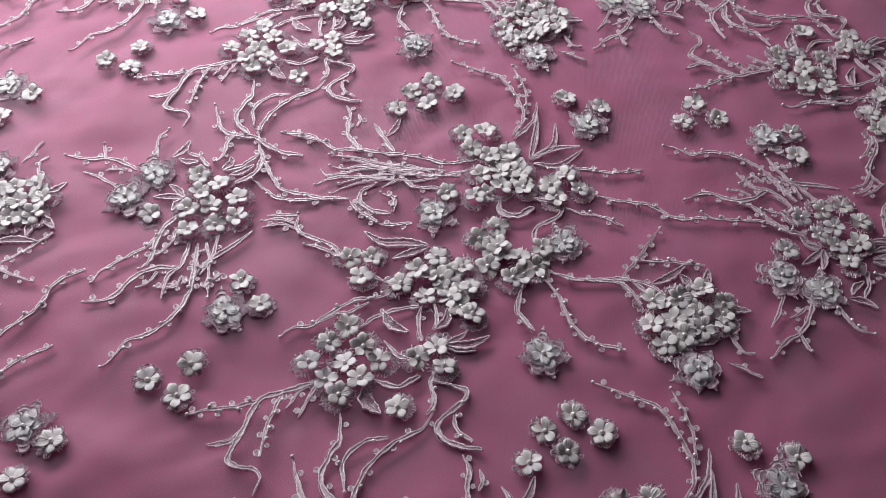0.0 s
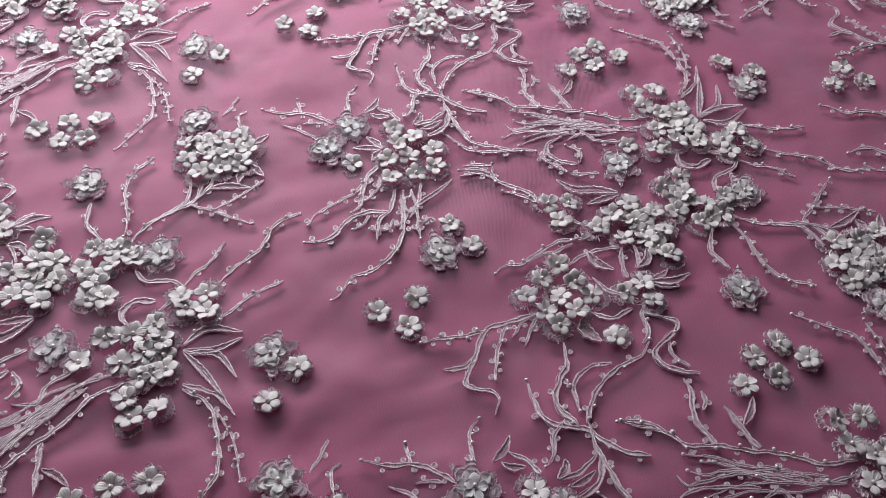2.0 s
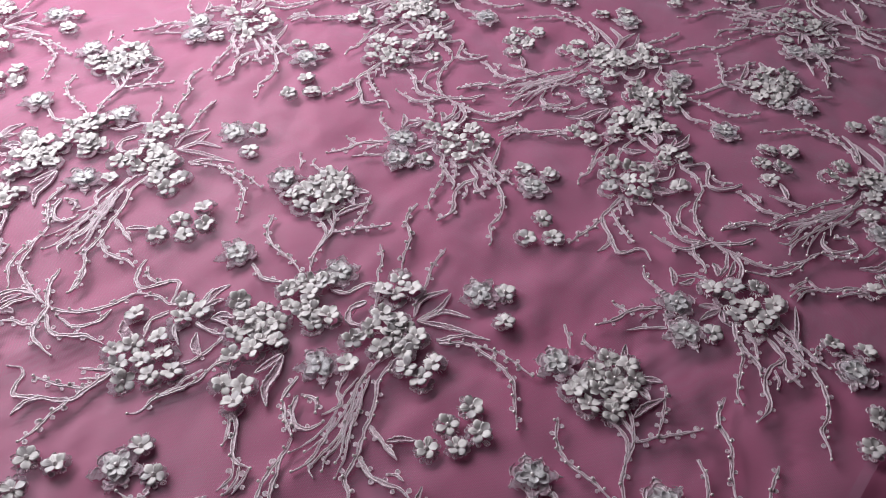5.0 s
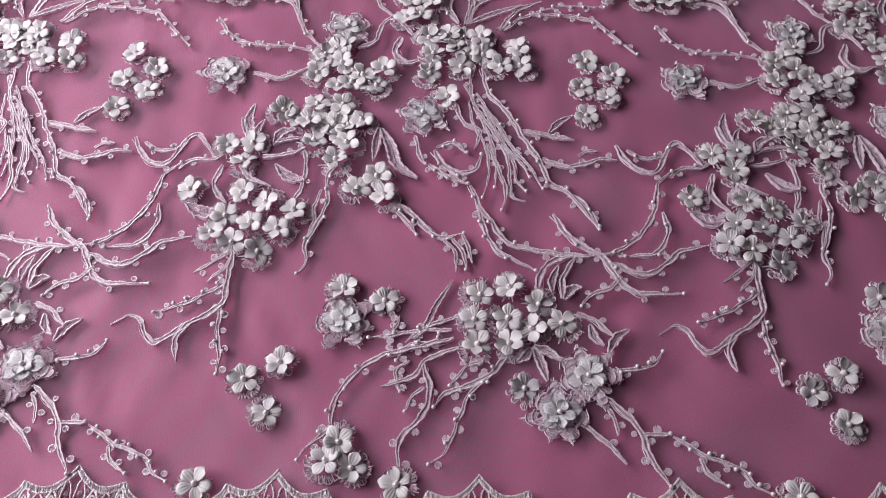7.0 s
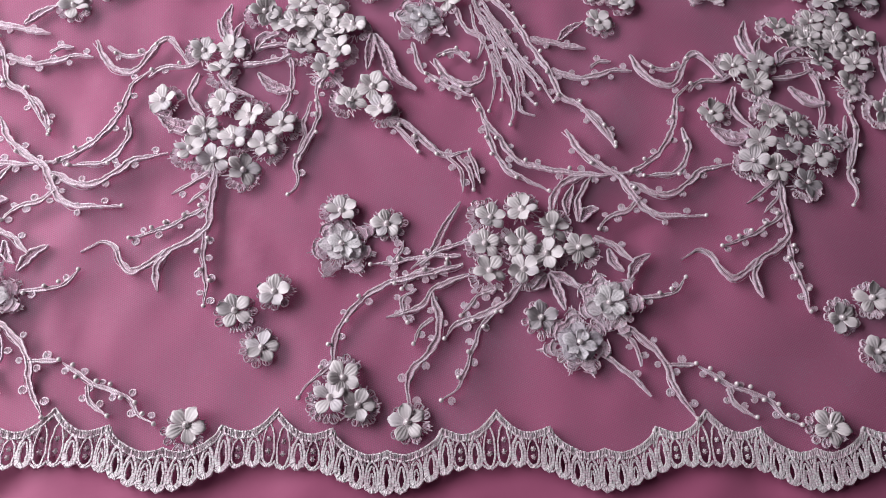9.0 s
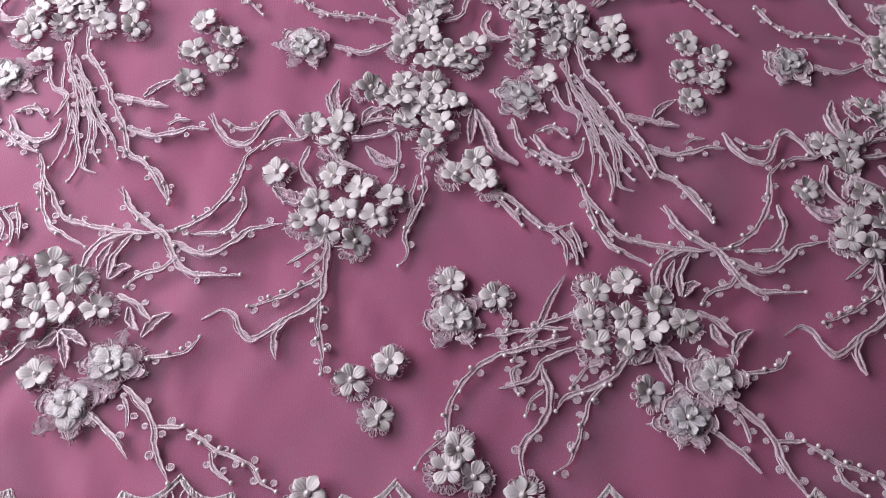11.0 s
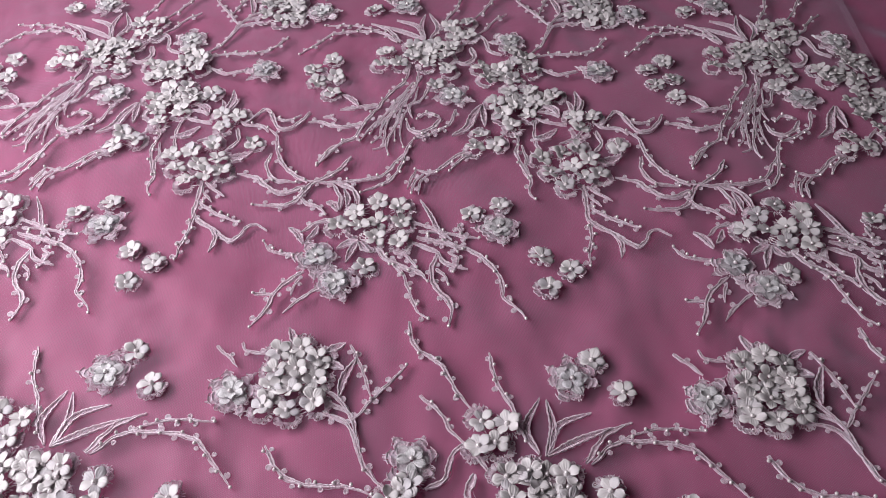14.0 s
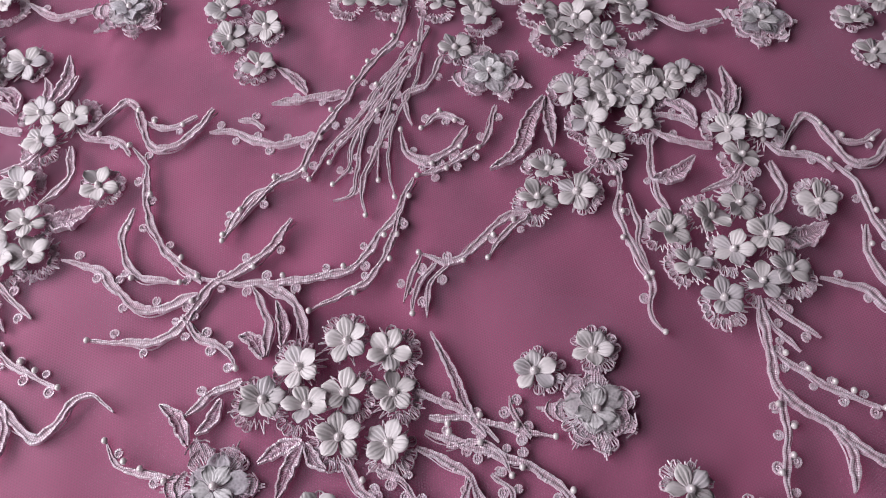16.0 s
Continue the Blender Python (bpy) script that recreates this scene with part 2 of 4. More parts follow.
def petal_data(length, width, rise, cup, pleat, turn=0.0, lean=0.0, nu=4, nv=12, shift=0.0, ragged=0.02):
    """One cupped petal with pleats that spread from the middle of the flower; two skins."""
    verts, faces, uvs = [], [], []
    ca, sa = math.cos(turn), math.sin(turn)
    for skin in (0, 1):
        for i in range(nu + 1):
            u = (i / nu) ** 0.8
            if u < 0.66:
                w = 0.16 + 0.84 * math.sin(math.pi / 2 * u / 0.66)
            else:
                w = math.sqrt(max(0.0, 1 - ((u - 0.66) / 0.365) ** 2))
            for j in range(nv + 1):
                v = 2 * j / nv - 1
                r = 0.7 + (length - 0.7) * (u - 0.07 * u * v * v) * (1 + ragged * u * math.sin(shift * 5 + 2.1 * j))
                y = v * w * width / 2
                z = 0.4 + 0.62 * rise * math.sin(2.2 * u) + cup * v * v * u + lean * v * u
                z += pleat * (1.0, 0.15, -1.0)[(j + int(shift * 3)) % 3] * (0.65 + 0.35 * math.cos(shift + 1.1 * j)) * math.sin(math.pi * min(1, 0.15 + u * 0.85)) - 0.22 * skin
                verts.append((r * ca - y * sa, r * sa + y * ca, z))
                uvs.append((u * length, y))
    row, size = nv + 1, (nu + 1) * (nv + 1)
    for i in range(nu):
        for j in range(nv):
            a = i * row + j
            faces += [(a, a + row, a + row + 1, a + 1), (size + a, size + a + 1, size + a + row + 1, size + a + row)]
    for j in range(nv):
        a = nu * row + j
        faces.append((a, size + a, size + a + 1, a + 1))
    for i in range(nu):
        a, b = i * row, i * row + nv
        faces += [(a, size + a, size + a + row, a + row), (b, b + row, size + b + row, size + b)]
    return verts, faces, uvs


# ---------------------------------------------------------------- lie of the cloth (metres)
EDGE_X, HEM_Y = 0.361, -0.057


def lie(x, y):
    """Soft creases that run mostly away from the hem."""
    n = 0.95 * noise.noise((x * 15 + y * 4, y * 3.4 - x * 2, 0.3)) + 0.8 * noise.noise((x * 30 - y * 6, y * 8 + x * 5, 4.1))
    n += 0.4 * noise.noise((x * 62 - y * 20, y * 22 + x * 12, 7.7))
    return n * MM * min(1.0, 0.35 + max(0.0, y + 0.02) * 8)


def over(x, y):
    return lie(x, y) + 0.9 * MM


def under(x, y):
    """The satin sags below the net in soft, sharper-edged folds."""
    a = abs(noise.noise((x * 11 + y * 5, y * 4.5 - x * 3, 2.0)))
    c = abs(noise.noise((x * 24 - y * 9, y * 12 + x * 8, 5.0)))
    d = abs(noise.noise((x * 46 + y * 30, y * 17 - x * 9, 9.0))) * (0.5 + noise.noise((x * 5, y * 5, 1.0)))
    return lie(x, y) - (0.3 + 4.0 * a + 5.6 * c + 7.5 * d) * MM


def sheet(name, x0, x1, y0, y1, step, height, material):
    nx, ny = int(round((x1 - x0) / step)), int(round((y1 - y0) / step))
    verts = [(x0 + (x1 - x0) * i / nx, y0 + (y1 - y0) * j / ny) for j in range(ny + 1) for i in range(nx + 1)]
    me = bpy.data.meshes.new(name)
    faces = [(j * (nx + 1) + i, j * (nx + 1) + i + 1, (j + 1) * (nx + 1) + i + 1, (j + 1) * (nx + 1) + i) for j in range(ny) for i in range(nx)]
    me.from_pydata([(x, y, height(x, y)) for x, y in verts], [], faces)
    me.polygons.foreach_set("use_smooth", [True] * len(me.polygons))
    me.materials.append(material)
    return new(name, me)


def box(name, lo, hi, material, label=""):
    bm = bmesh.new()
    bmesh.ops.create_cube(bm, size=1, matrix=Matrix.Translation([(a + b) / 2 for a, b in zip(lo, hi)]) @ Matrix.Diagonal([b - a for a, b in zip(lo, hi)] + [1]))
    me = bpy.data.meshes.new(name)
    bm.to_mesh(me)
    bm.free()
    me.materials.append(material)
    return tagged(new(name, me), label, kind="structure")


satin = tagged(sheet("satin_cloth", -0.65, 1.0, -0.8, 1.5, 0.006, under, SATIN), "dusty pink satin cloth spread flat with soft creases", "cloth", kind="structure")
tulle = tagged(sheet("tulle_fabric", -0.63, EDGE_X, HEM_Y, 1.2, 0.007, lambda x, y: lie(x, y) + 0.55 * MM, TULLE),
               "sheer pink tulle net laid over the satin cloth", "fabric", kind="structure")
selvedge = tagged(sheet("tulle_selvedge", EDGE_X - 0.006, EDGE_X - 0.0002, HEM_Y, 1.2, 0.0058, lambda x, y: lie(x, y) + (0.9 + 0.5 * noise.noise((x * 40, y * 30, 3.3))) * MM, TULLE),
                  "narrow doubled selvedge of the pink tulle net", "fabric edge", kind="structure")
# plain room added round the table, unseen; its walls set the bounced fill light
box("table_top", (-0.67, -1.0, -0.06), (1.2, 1.7, -0.022), FLOOR, "wooden table top under the pink cloth")
box("floor", (-0.76, -2.2, -0.85), (2.2, 2.9, -0.75), FLOOR, "plain brown floor, added out of view")
box("ceiling", (-0.76, -2.2, 1.85), (2.2, 2.9, 1.95), WALL, "plain pale ceiling, added out of view")
box("wall_south", (-0.76, -2.3, -0.85), (2.2, -2.2, 1.95), WALL, "plain pale wall")
box("wall_north", (-0.76, 2.9, -0.85), (2.2, 3.0, 1.95), WALL, "plain pale wall")
box("wall_east", (2.2, -2.3, -0.85), (2.3, 3.0, 1.95), WALL, "plain pale wall")
wy0, wy1, wz0, wz1 = WINDOW_Y - 0.75, WINDOW_Y + 0.75, WINDOW_Z - 0.35, WINDOW_Z + 0.35
for n, lo, hi in (("a", (-0.76, -2.2, -0.75), (-0.68, wy0, 1.85)), ("b", (-0.76, wy1, -0.75), (-0.68, 2.9, 1.85)),
                  ("c", (-0.76, wy0, -0.75), (-0.68, wy1, wz0)), ("d", (-0.76, wy0, wz1), (-0.68, wy1, 1.85))):
    box("wall_west_" + n, lo, hi, WALL, "plain pale wall round the window opening, added out of view")

# ---------------------------------------------------------------- flowers and sprigs
rng = random.Random(11)
CELL = {"m": Matrix.Identity(4), "fine": True, "near": True}
REST = []
MESHES = {}
PETALS = []
for i in range(6):
    PETALS.append(petal_data(7.1 + 0.25 * (i % 3), 5.5 + 0.35 * (i % 2), 1.7 + 0.5 * (i % 3), (-0.8, 0.5, -0.3)[i % 3], (0.42, 0.16, 0.30, 0.46, 0.10, 0.34)[i],
                             lean=(0.4, -0.4, 0.2, 0, 0.5, -0.3)[i], shift=i * 0.9))
PETAL_MESH = [to_mesh("petal", d, PETAL) for d in PETALS]
PEARL_MESH = to_mesh("pearl", sphere(1.15, 1.75), PEARL)
BEAD_MESH = to_mesh("pearl", sphere(1.05, 1.5), PEARL)
CENTRE_MESH = to_mesh("flower_heart", sphere(1.5, 0.9, 8, 6), PETAL)


def whole_flower(seed):
    """All five petals in one mesh, for flowers far from the middle of the cloth."""
    r = random.Random(seed)
    many = [petal_data(7.1 + r.uniform(-0.3, 0.5), 5.3 + r.uniform(-0.3, 0.4), 1.6 + r.uniform(0, 1.2), r.uniform(-0.9, 0.5), 0.45,
                       2 * math.pi * k / 5 + r.uniform(-0.12, 0.12), r.uniform(-1.1, 1.1), shift=r.uniform(0, 6)) for k in range(5)]
    return to_mesh("satin_flower", join(*many), PETAL)


FLOWERS = [whole_flower(i) for i in range(7)]


def loop_lace(r, x, y, radius, count, arc, start):
    """Small stitched loops side by side round a flower, each filled with a few threads."""
    many = []
    for i in range(count):
        a = start + arc * (i + 0.5) / count + r.uniform(-0.06, 0.06)
        d = radius * r.uniform(0.92, 1.08)
        rad = r.uniform(1.2, 1.9)
        qx, qy = x + d * math.cos(a), y + d * math.sin(a)
        many.append(ring(qx, qy, rad, 0.3, r.uniform(0.6, 1.1), a, r.uniform(0.8, 1.15), n=9, profile=TRI))
        for e in (-0.5, 0.0, 0.5):
            c, s = math.cos(a + e * 0.3), math.sin(a + e * 0.3)
            ox, oy = -s * e * rad, c * e * rad
            t = np.array([-1.3, 0.0, 0.9]) * rad
            many.append(sweep(qx + ox + c * t, qy + oy + s * t, t, np.full(3, 0.2), np.array([0.4, 0.8, 0.6]), TRI))
    return many


def lace_edge(seed):
    r = random.Random(seed)
    ph = r.uniform(0, 6)
    out = lambda a: 6.9 + 1.2 * abs(math.cos(3 * a + ph))
    many = loop_lace(r, 0, 0, 6.7, r.choice((9, 10, 11)), 2 * math.pi * r.uniform(0.8, 1.0), ph)
    return to_mesh("lace_edge", join(zigzag(r, (0, 0), lambda a: 4.8, out, 60, 0.2), *many), LACE, False)


EDGES = [lace_edge(i) for i in range(5)]


def organza_base(seed):
    """Ragged star of uneven stitched lobes: short parallel threads, a coarse net between them."""
    r = random.Random(seed)
    many = [zigzag(r, (0, 0), lambda a: 3.0, lambda a: 8.2 + 1.3 * math.sin(5 * a + seed), 150, 0.17)]
    a0 = r.uniform(0, 6)
    for i in range(7):
        a = a0 + 2 * math.pi * i / 7 + r.uniform(-0.2, 0.2)
        reach, wide = r.uniform(12.0, 16.5), r.uniform(2.6, 3.8)
        c, q = math.cos(a), math.sin(a)
        lean = r.uniform(-0.5, 0.5)
        for k in range(17):
            e = 2 * k / 16 - 1
            d0 = reach * (0.45 + 0.1 * r.random())
            d1 = reach * (1.0 - 0.42 * abs(e) ** 1.5) * r.uniform(0.86, 1.06) - 0.8 * (k % 2)
            d = np.array([d0, (d0 + d1) / 2, d1])
            o = e * wide * np.array([1.0, 1.12, 0.95 + 0.2 * lean]) + np.array([0, 0.1, 0.5]) * lean
            many.append(sweep(c * d - q * o, q * d + c * o, d, np.array([0.26, 0.36, 0.24]), np.array([0.35, 0.6, 0.4]) * r.uniform(0.7, 1.6), TRI))
        # two cross threads that hold the lobe
        for f in (0.68, 0.84):
            e = np.linspace(-1, 1, 9)
            d, o = reach * (f - 0.12 * e * e) + np.array([r.uniform(-0.25, 0.25) for _ in e]), e * wide * 1.02
            many.append(sweep(c * d - q * o, q * d + c * o, o, np.full(9, 0.2), np.full(9, 1.0), TRI))
    many += [ring(r.uniform(-7, 7), r.uniform(-7, 7), r.uniform(1.0, 1.7), 0.17, 0.9, n=8, profile=TRI) for _ in range(22)]
    many += loop_lace(r, 0, 0, 9.0, 4, 2 * math.pi, a0 + 0.4)
    return to_mesh("lace_base", join(*many), LACE, False)


def organza_layer(seed, size, rise, material=None):
    r = random.Random(seed)
    many = [petal_data(size * r.uniform(0.8, 1.15), size * r.uniform(0.72, 0.9), rise * r.uniform(0.6, 1.3), r.uniform(-0.5, 1.2), 0.2,
                       2 * math.pi * k / 5 + r.uniform(-0.25, 0.25), r.uniform(-0.8, 0.8), shift=r.uniform(0, 6), ragged=0.09) for k in range(5)]
    return to_mesh("organza_petals", join(*many), material or ORGANZA)


BASES = [organza_base(i) for i in range(4)]
LAYERS = [organza_layer(i, 8.0, 1.4) for i in range(4)]
HEARTS = [organza_layer(20 + i, 5.9, 1.8, VEIL) for i in range(3)]


def place(x, y):
    """Cell millimetres to a point on the cloth."""
    p = CELL["m"] @ Vector((x * MM, y * MM, 0))
    return p, -0.47 < p.x < EDGE_X - 0.004 and p.y < 0.93


def turned(p, z=0.0, tilt=10.0):
    return Matrix.Translation((p[0], p[1], p[2] + z)) @ Euler((radians(rng.uniform(-tilt, tilt)), radians(rng.uniform(-tilt, tilt)), rng.uniform(0, 6.283))).to_matrix().to_4x4()


def satin_flower(p, m, parent=None, fine=False, size=1.0):
    """A five-petalled flower with a pearl; as a thing of its own or as part of a cluster."""
    m = m @ Matrix.Diagonal((size, size, size, 1))
    ob = new("satin_flower", CENTRE_MESH if fine else rng.choice(FLOWERS))
    ob.parent = parent
    ob.matrix_basis = m
    if fine:
        for k in range(5):
            part("petal", rng.choice(PETAL_MESH), ob, pose(0, 0, 0, rng.uniform(-17, 17), rng.uniform(-17, 9), 72 * k + rng.uniform(-7, 7)))
    part("pearl", PEARL_MESH, ob, label="small round pearl bead")
    return ob


def loose_flowers(where, points):
    for x, y in points:
        p, seen = place(x + rng.uniform(-0.8, 0.8), y + rng.uniform(-0.8, 0.8))
        if not seen:
            continue
        p.z = over(p.x, p.y)
        ob = satin_flower(p, turned(p, 0.0004, 8), None, True, rng.uniform(0.96, 1.06))
        part("lace_edge", rng.choice(EDGES), ob, pose(rng.uniform(-1.6, 1.6) * MM, rng.uniform(-1.6, 1.6) * MM, -0.0004, 0, 0, rng.uniform(0, 360)), "pale scalloped lace edge")
        tagged(ob, "ivory satin flower with pearl on lace, " + where, "flower", "loose satin flowers")


def cluster(name, points):
    cx, cy = sum(q[0] for q in points) / len(points), sum(q[1] for q in points) / len(points)
    p, seen = place(cx, cy)
    if not seen:
        return
    p.z = over(p.x, p.y)
    root = new("flower_cluster")
    root.matrix_basis = Matrix.Translation(p)
    root.empty_display_size = 0.01
    tagged(root, "%s cluster of ivory satin flowers with pearl centres" % ("small" if len(points) < 4 else "dense"), "flower cluster", "flower clusters")
    if name not in MESHES:
        r = random.Random(len(name) + len(points))
        many = []
        for x, y in points:
            dx, dy = x - cx, y - cy
            ln = math.hypot(dx, dy) + 0.1
            ph = r.uniform(0, 6)
            out = lambda a: 6.6 + 2.4 * abs(math.cos(2.5 * a + ph))
            many.append(zigzag(r, (dx + dx / ln * 1.6, dy + dy / ln * 1.6), lambda a: 4.6, out, 46, 0.22))
            many += loop_lace(r, dx + dx / ln * 1.6, dy + dy / ln * 1.6, 6.5, 7, 3.0, math.atan2(dy, dx) - 1.3)
        MESHES[name] = to_mesh("lace_base", join(*many), LACE, False)
    flip = CELL["m"].to_3x3().to_4x4()
    if p.x + max((CELL["m"].to_3x3() @ Vector((x - cx, y - cy, 0))).x for x, y in points) * MM < EDGE_X - 0.007:
        part("lace_base", MESHES[name], root, flip, "pale lace net under the flowers")
    # flowers sewn deeper into the gaps of a dense bouquet
    low = []
    if len(points) > 7 and name not in ("spray", "bouquet_low"):
        near = [(a, b) for k, a in enumerate(points) for b in points[k + 1:] if 10.5 < math.dist(a, b) < 18.5]
        for a, b in near[::2]:
            m = ((a[0] + b[0]) / 2, (a[1] + b[1]) / 2)
            if len(low) < 6 and all(math.dist(m, q) > 7.5 for q in low):
                low.append(m)
    for i, (x, y) in enumerate(points + low):
        q = CELL["m"].to_3x3() @ Vector(((x - cx + rng.uniform(-1, 1)) * MM, (y - cy + rng.uniform(-1, 1)) * MM, 0))
        if p.x + q.x > EDGE_X - 0.007:
            continue
        q.z = over(p.x + q.x, p.y + q.y) - p.z
        satin_flower(q, turned(q, 0.0002 if i >= len(points) else 0.0009 + 0.0014 * rng.random(), 15), root, CELL["fine"], rng.uniform(0.95, 1.07))


def organza_at(q):
    p, seen = place(q[0] + rng.uniform(-1, 1), q[1] + rng.uniform(-1, 1))
    if not seen:
        return
    p.z = over(p.x, p.y)
    ob = new("organza_flower", rng.choice(BASES))
    ob.matrix_basis = turned(p, 0.0002, 1.5) @ Matrix.Diagonal((1.14, 1.14, 1.0, 1))
    tagged(ob, "sheer pale organza flower on a ragged lace star", "flower", "organza flowers")
    part("organza_petals", rng.choice(LAYERS), ob, pose(0, 0, 0.0006, 0, 0, rng.uniform(0, 360)), "translucent crumpled organza petals")
    part("organza_heart", rng.choice(HEARTS), ob, pose(0.0006, 0.0004, 0.0014, 0, 0, rng.uniform(0, 360)), "small sheer inner petals")
    part("pearl", PEARL_MESH, ob, pose(0, 0, 0.0014), "small round pearl bead")


def stem_mesh(width, loops, points, leafy, step):
    """Satin-stitched band: pointed ends, uneven width, small stitched curls beside it."""
    r = random.Random(int(points[0][0] * 7 + points[-1][1] * 13))
    x0, y0 = points[0]
    xs, ys, s = spline([(x - x0, y - y0) for x, y in points], step)
    n = len(s)
    t = s / s[-1]
    if not leafy:
        wob = r.uniform(0, 6)
        xs, ys = xs + 0.2 * np.sin(s * 0.62 + wob), ys + 0.2 * np.sin(s * 0.54 + 2 * wob)
    rough = lambda k: np.array([r.uniform(-k, k) for _ in range(n)])
    beat = 1 + rough(0.16)
    tx, ty = np.gradient(xs), np.gradient(ys)
    ln = np.hypot(tx, ty) + 1e-9
    if leafy:
        half = width * 0.48 * (0.1 + 0.9 * np.sin(np.pi * np.clip(t, 0, 1) ** 0.85)) * (1 + rough(0.03) + 0.13 * np.sin(s * 1.5))
        lift = 0.55 + rough(0.12)
        cord = np.minimum(0.42, 0.16 + half * 0.4)
    else:
        slow = 1 + 0.22 * np.sin(s * 0.45 + r.uniform(0, 6)) + 0.12 * np.sin(s * 1.3 + r.uniform(0, 6))
        half = width * 0.41 * slow * np.minimum(1, 0.12 + np.minimum(0.3 + t * 8, (1 - t) * 3.2))
        lift = 1.15 + rough(0.15)
        cord = np.minimum(0.46, 0.14 + half * 0.36)
    fill = [sweep(xs, ys, s, half, lift)]
    # raised outline on both sides, stitched unevenly
    many = []
    for side in (-1, 1):
        off = half * side * (1 + rough(0.08)) + rough(0.07)
        many.append(sweep(xs - ty / ln * off, ys + tx / ln * off, s, cord * beat, (1.05 + 0.17 * width) * (1 + rough(0.16)), CORD))
    if leafy:
        # short stitches from the vein to the outline
        vein = sweep(xs, ys, s, np.full(n, 0.26) * beat, np.full(n, 0.95) * beat, TRI)
        many.append(vein)
        for i in range(2, n - 3, 2 if step < 1 else 1):
            j = min(n - 1, i + 2)
            for side in (-1, 1):
                e = np.array([0.05, 0.5, 0.95]) * half[j] * side
                u = np.array([0.0, 0.5, 1.0])
                bx = xs[i] + (xs[j] - xs[i]) * u - ty[j] / ln[j] * e
                by = ys[i] + (ys[j] - ys[i]) * u + tx[j] / ln[j] * e
                if r.random() < 0.75:
                    many.append(sweep(bx, by, u, np.full(3, 0.22), np.array([0.75, 0.85, 0.7]) + r.uniform(-0.1, 0.15), TRI))
    else:
        phase = r.uniform(0, 6)
        sway = half * 0.45 * np.sin(s * 0.33 + phase) + rough(0.1)
        many.append(sweep(xs - ty / ln * sway, ys + tx / ln * sway, s, (0.1 + 0.16 * half) * beat, 0.85 + rough(0.2), TRI))
        # a loose hair of thread beside it
        if s[-1] > 18:
            sway = width * (0.55 + 0.35 * np.sin(s * 0.3 + phase)) * (1 if r.random() < 0.5 else -1) * np.minimum(1, (1 - t) * 4)
            many.append(sweep(xs - ty / ln * sway, ys + tx / ln * sway, s, np.full(n, 0.2), 0.5 + 0.2 * beat, TRI))
    loops += 2 if loops > 3 else 0
    for k in range(loops):
        i = min(n - 2, int(n * (k + 0.7 + r.uniform(-0.25, 0.25)) / (loops + 0.4)))
        side = 1 if (k + loops) % 2 else -1
        tx, ty = xs[i + 1] - xs[i], ys[i + 1] - ys[i]
        ln = math.hypot(tx, ty) + 1e-9
        off = width / 2 + r.uniform(1.0, 1.9)
        qx, qy = xs[i] - ty / ln * off * side, ys[i] + tx / ln * off * side
        rad = r.uniform(1.0, 1.55)
        many.append(ring(qx, qy, rad, 0.36, 0.8, r.uniform(0, 6), r.uniform(0.8, 1.1), gap=0.06))
        many.append(ring(qx, qy, rad * 0.45, rad * 0.42, 0.75, 0, n=7, profile=TRI))
        if r.random() < 0.4:
            for e in np.linspace(-0.6, 0.6, 4):
                many.append(sweep(np.array([qx - rad * 0.8, qx, qx + rad * 0.8]), np.array([qy + e * rad] * 3), np.arange(3.0), np.full(3, 0.22), np.array([0.5, 0.8, 0.5]), TRI))
    me = to_mesh("stitched_leaf" if leafy else "stem", join(*fill, *many), THREAD, False)
    me.materials.append(FILL)
    inner = len(fill[0][1])
    me.polygons.foreach_set("material_index", [1] * inner + [0] * (len(me.polygons) - inner))
    return me, (xs, ys)


def stem(width, pearls, loops, points, leafy):
    mid = points[len(points) // 2]
    p, seen = place(*points[0])
    p2, seen2 = place(*mid)
    if not (seen and seen2 and max(place(*q)[0].x for q in points) < EDGE_X + 0.003):
        return
    key = (width, pearls, CELL["near"], tuple(points))
    if key not in MESHES:
        MESHES[key] = stem_mesh(width, loops, points, leafy, 0.65 if CELL["near"] else 1.35)
    me, (xs, ys) = MESHES[key]
    p.z = sorted(over(*place(*q)[0].xy) for q in points)[-1 if len(points) < 4 else -2] - 0.3 * MM
    here = Matrix.Translation(p) @ CELL["m"].to_3x3().to_4x4()
    if CELL["near"]:
        ob = new("embroidered_leaf" if leafy else "embroidered_branch", me)
        ob.matrix_basis = here
    else:
        REST.append((me, here, 0))
        ob = None
    if ob is None:
        pass
    elif leafy:
        tagged(ob, "silvery white satin-stitched leaf on pink net", "leaf", "embroidered leaves")
    else:
        tagged(ob, "silvery white embroidered branch" + (" beaded with small pearls" if pearls else " without beads"), "branch", "embroidered branches")
    n = len(xs)
    r = random.Random(int(points[0][0] * 10) + pearls)
    for k in range(pearls):
        i = n - 1 if k == pearls - 1 else min(n - 2, int(n * (k + 0.6 + r.uniform(-0.2, 0.2)) / (pearls - 0.2)))
        j = min(i + 1, n - 1)
        tx, ty = xs[j] - xs[j - 1], ys[j] - ys[j - 1]
        ln = math.hypot(tx, ty) + 1e-9
        off = 0 if i == n - 1 else r.choice((-1, 1)) * (width / 2 + r.uniform(0.2, 1.3))
        spot = Matrix.Translation(((xs[i] - ty / ln * off) * MM, (ys[i] + tx / ln * off) * MM, 0))
        if ob is None:
            REST.append((BEAD_MESH, here @ spot, 1))
        else:
            part("pearl", BEAD_MESH, ob, spot, "small round pearl bead")


def branch(width, pearls, loops, points):
    stem(width, pearls, loops, points, False)


def leaf(width, points):
    stem(width, 0, 0, points, True)


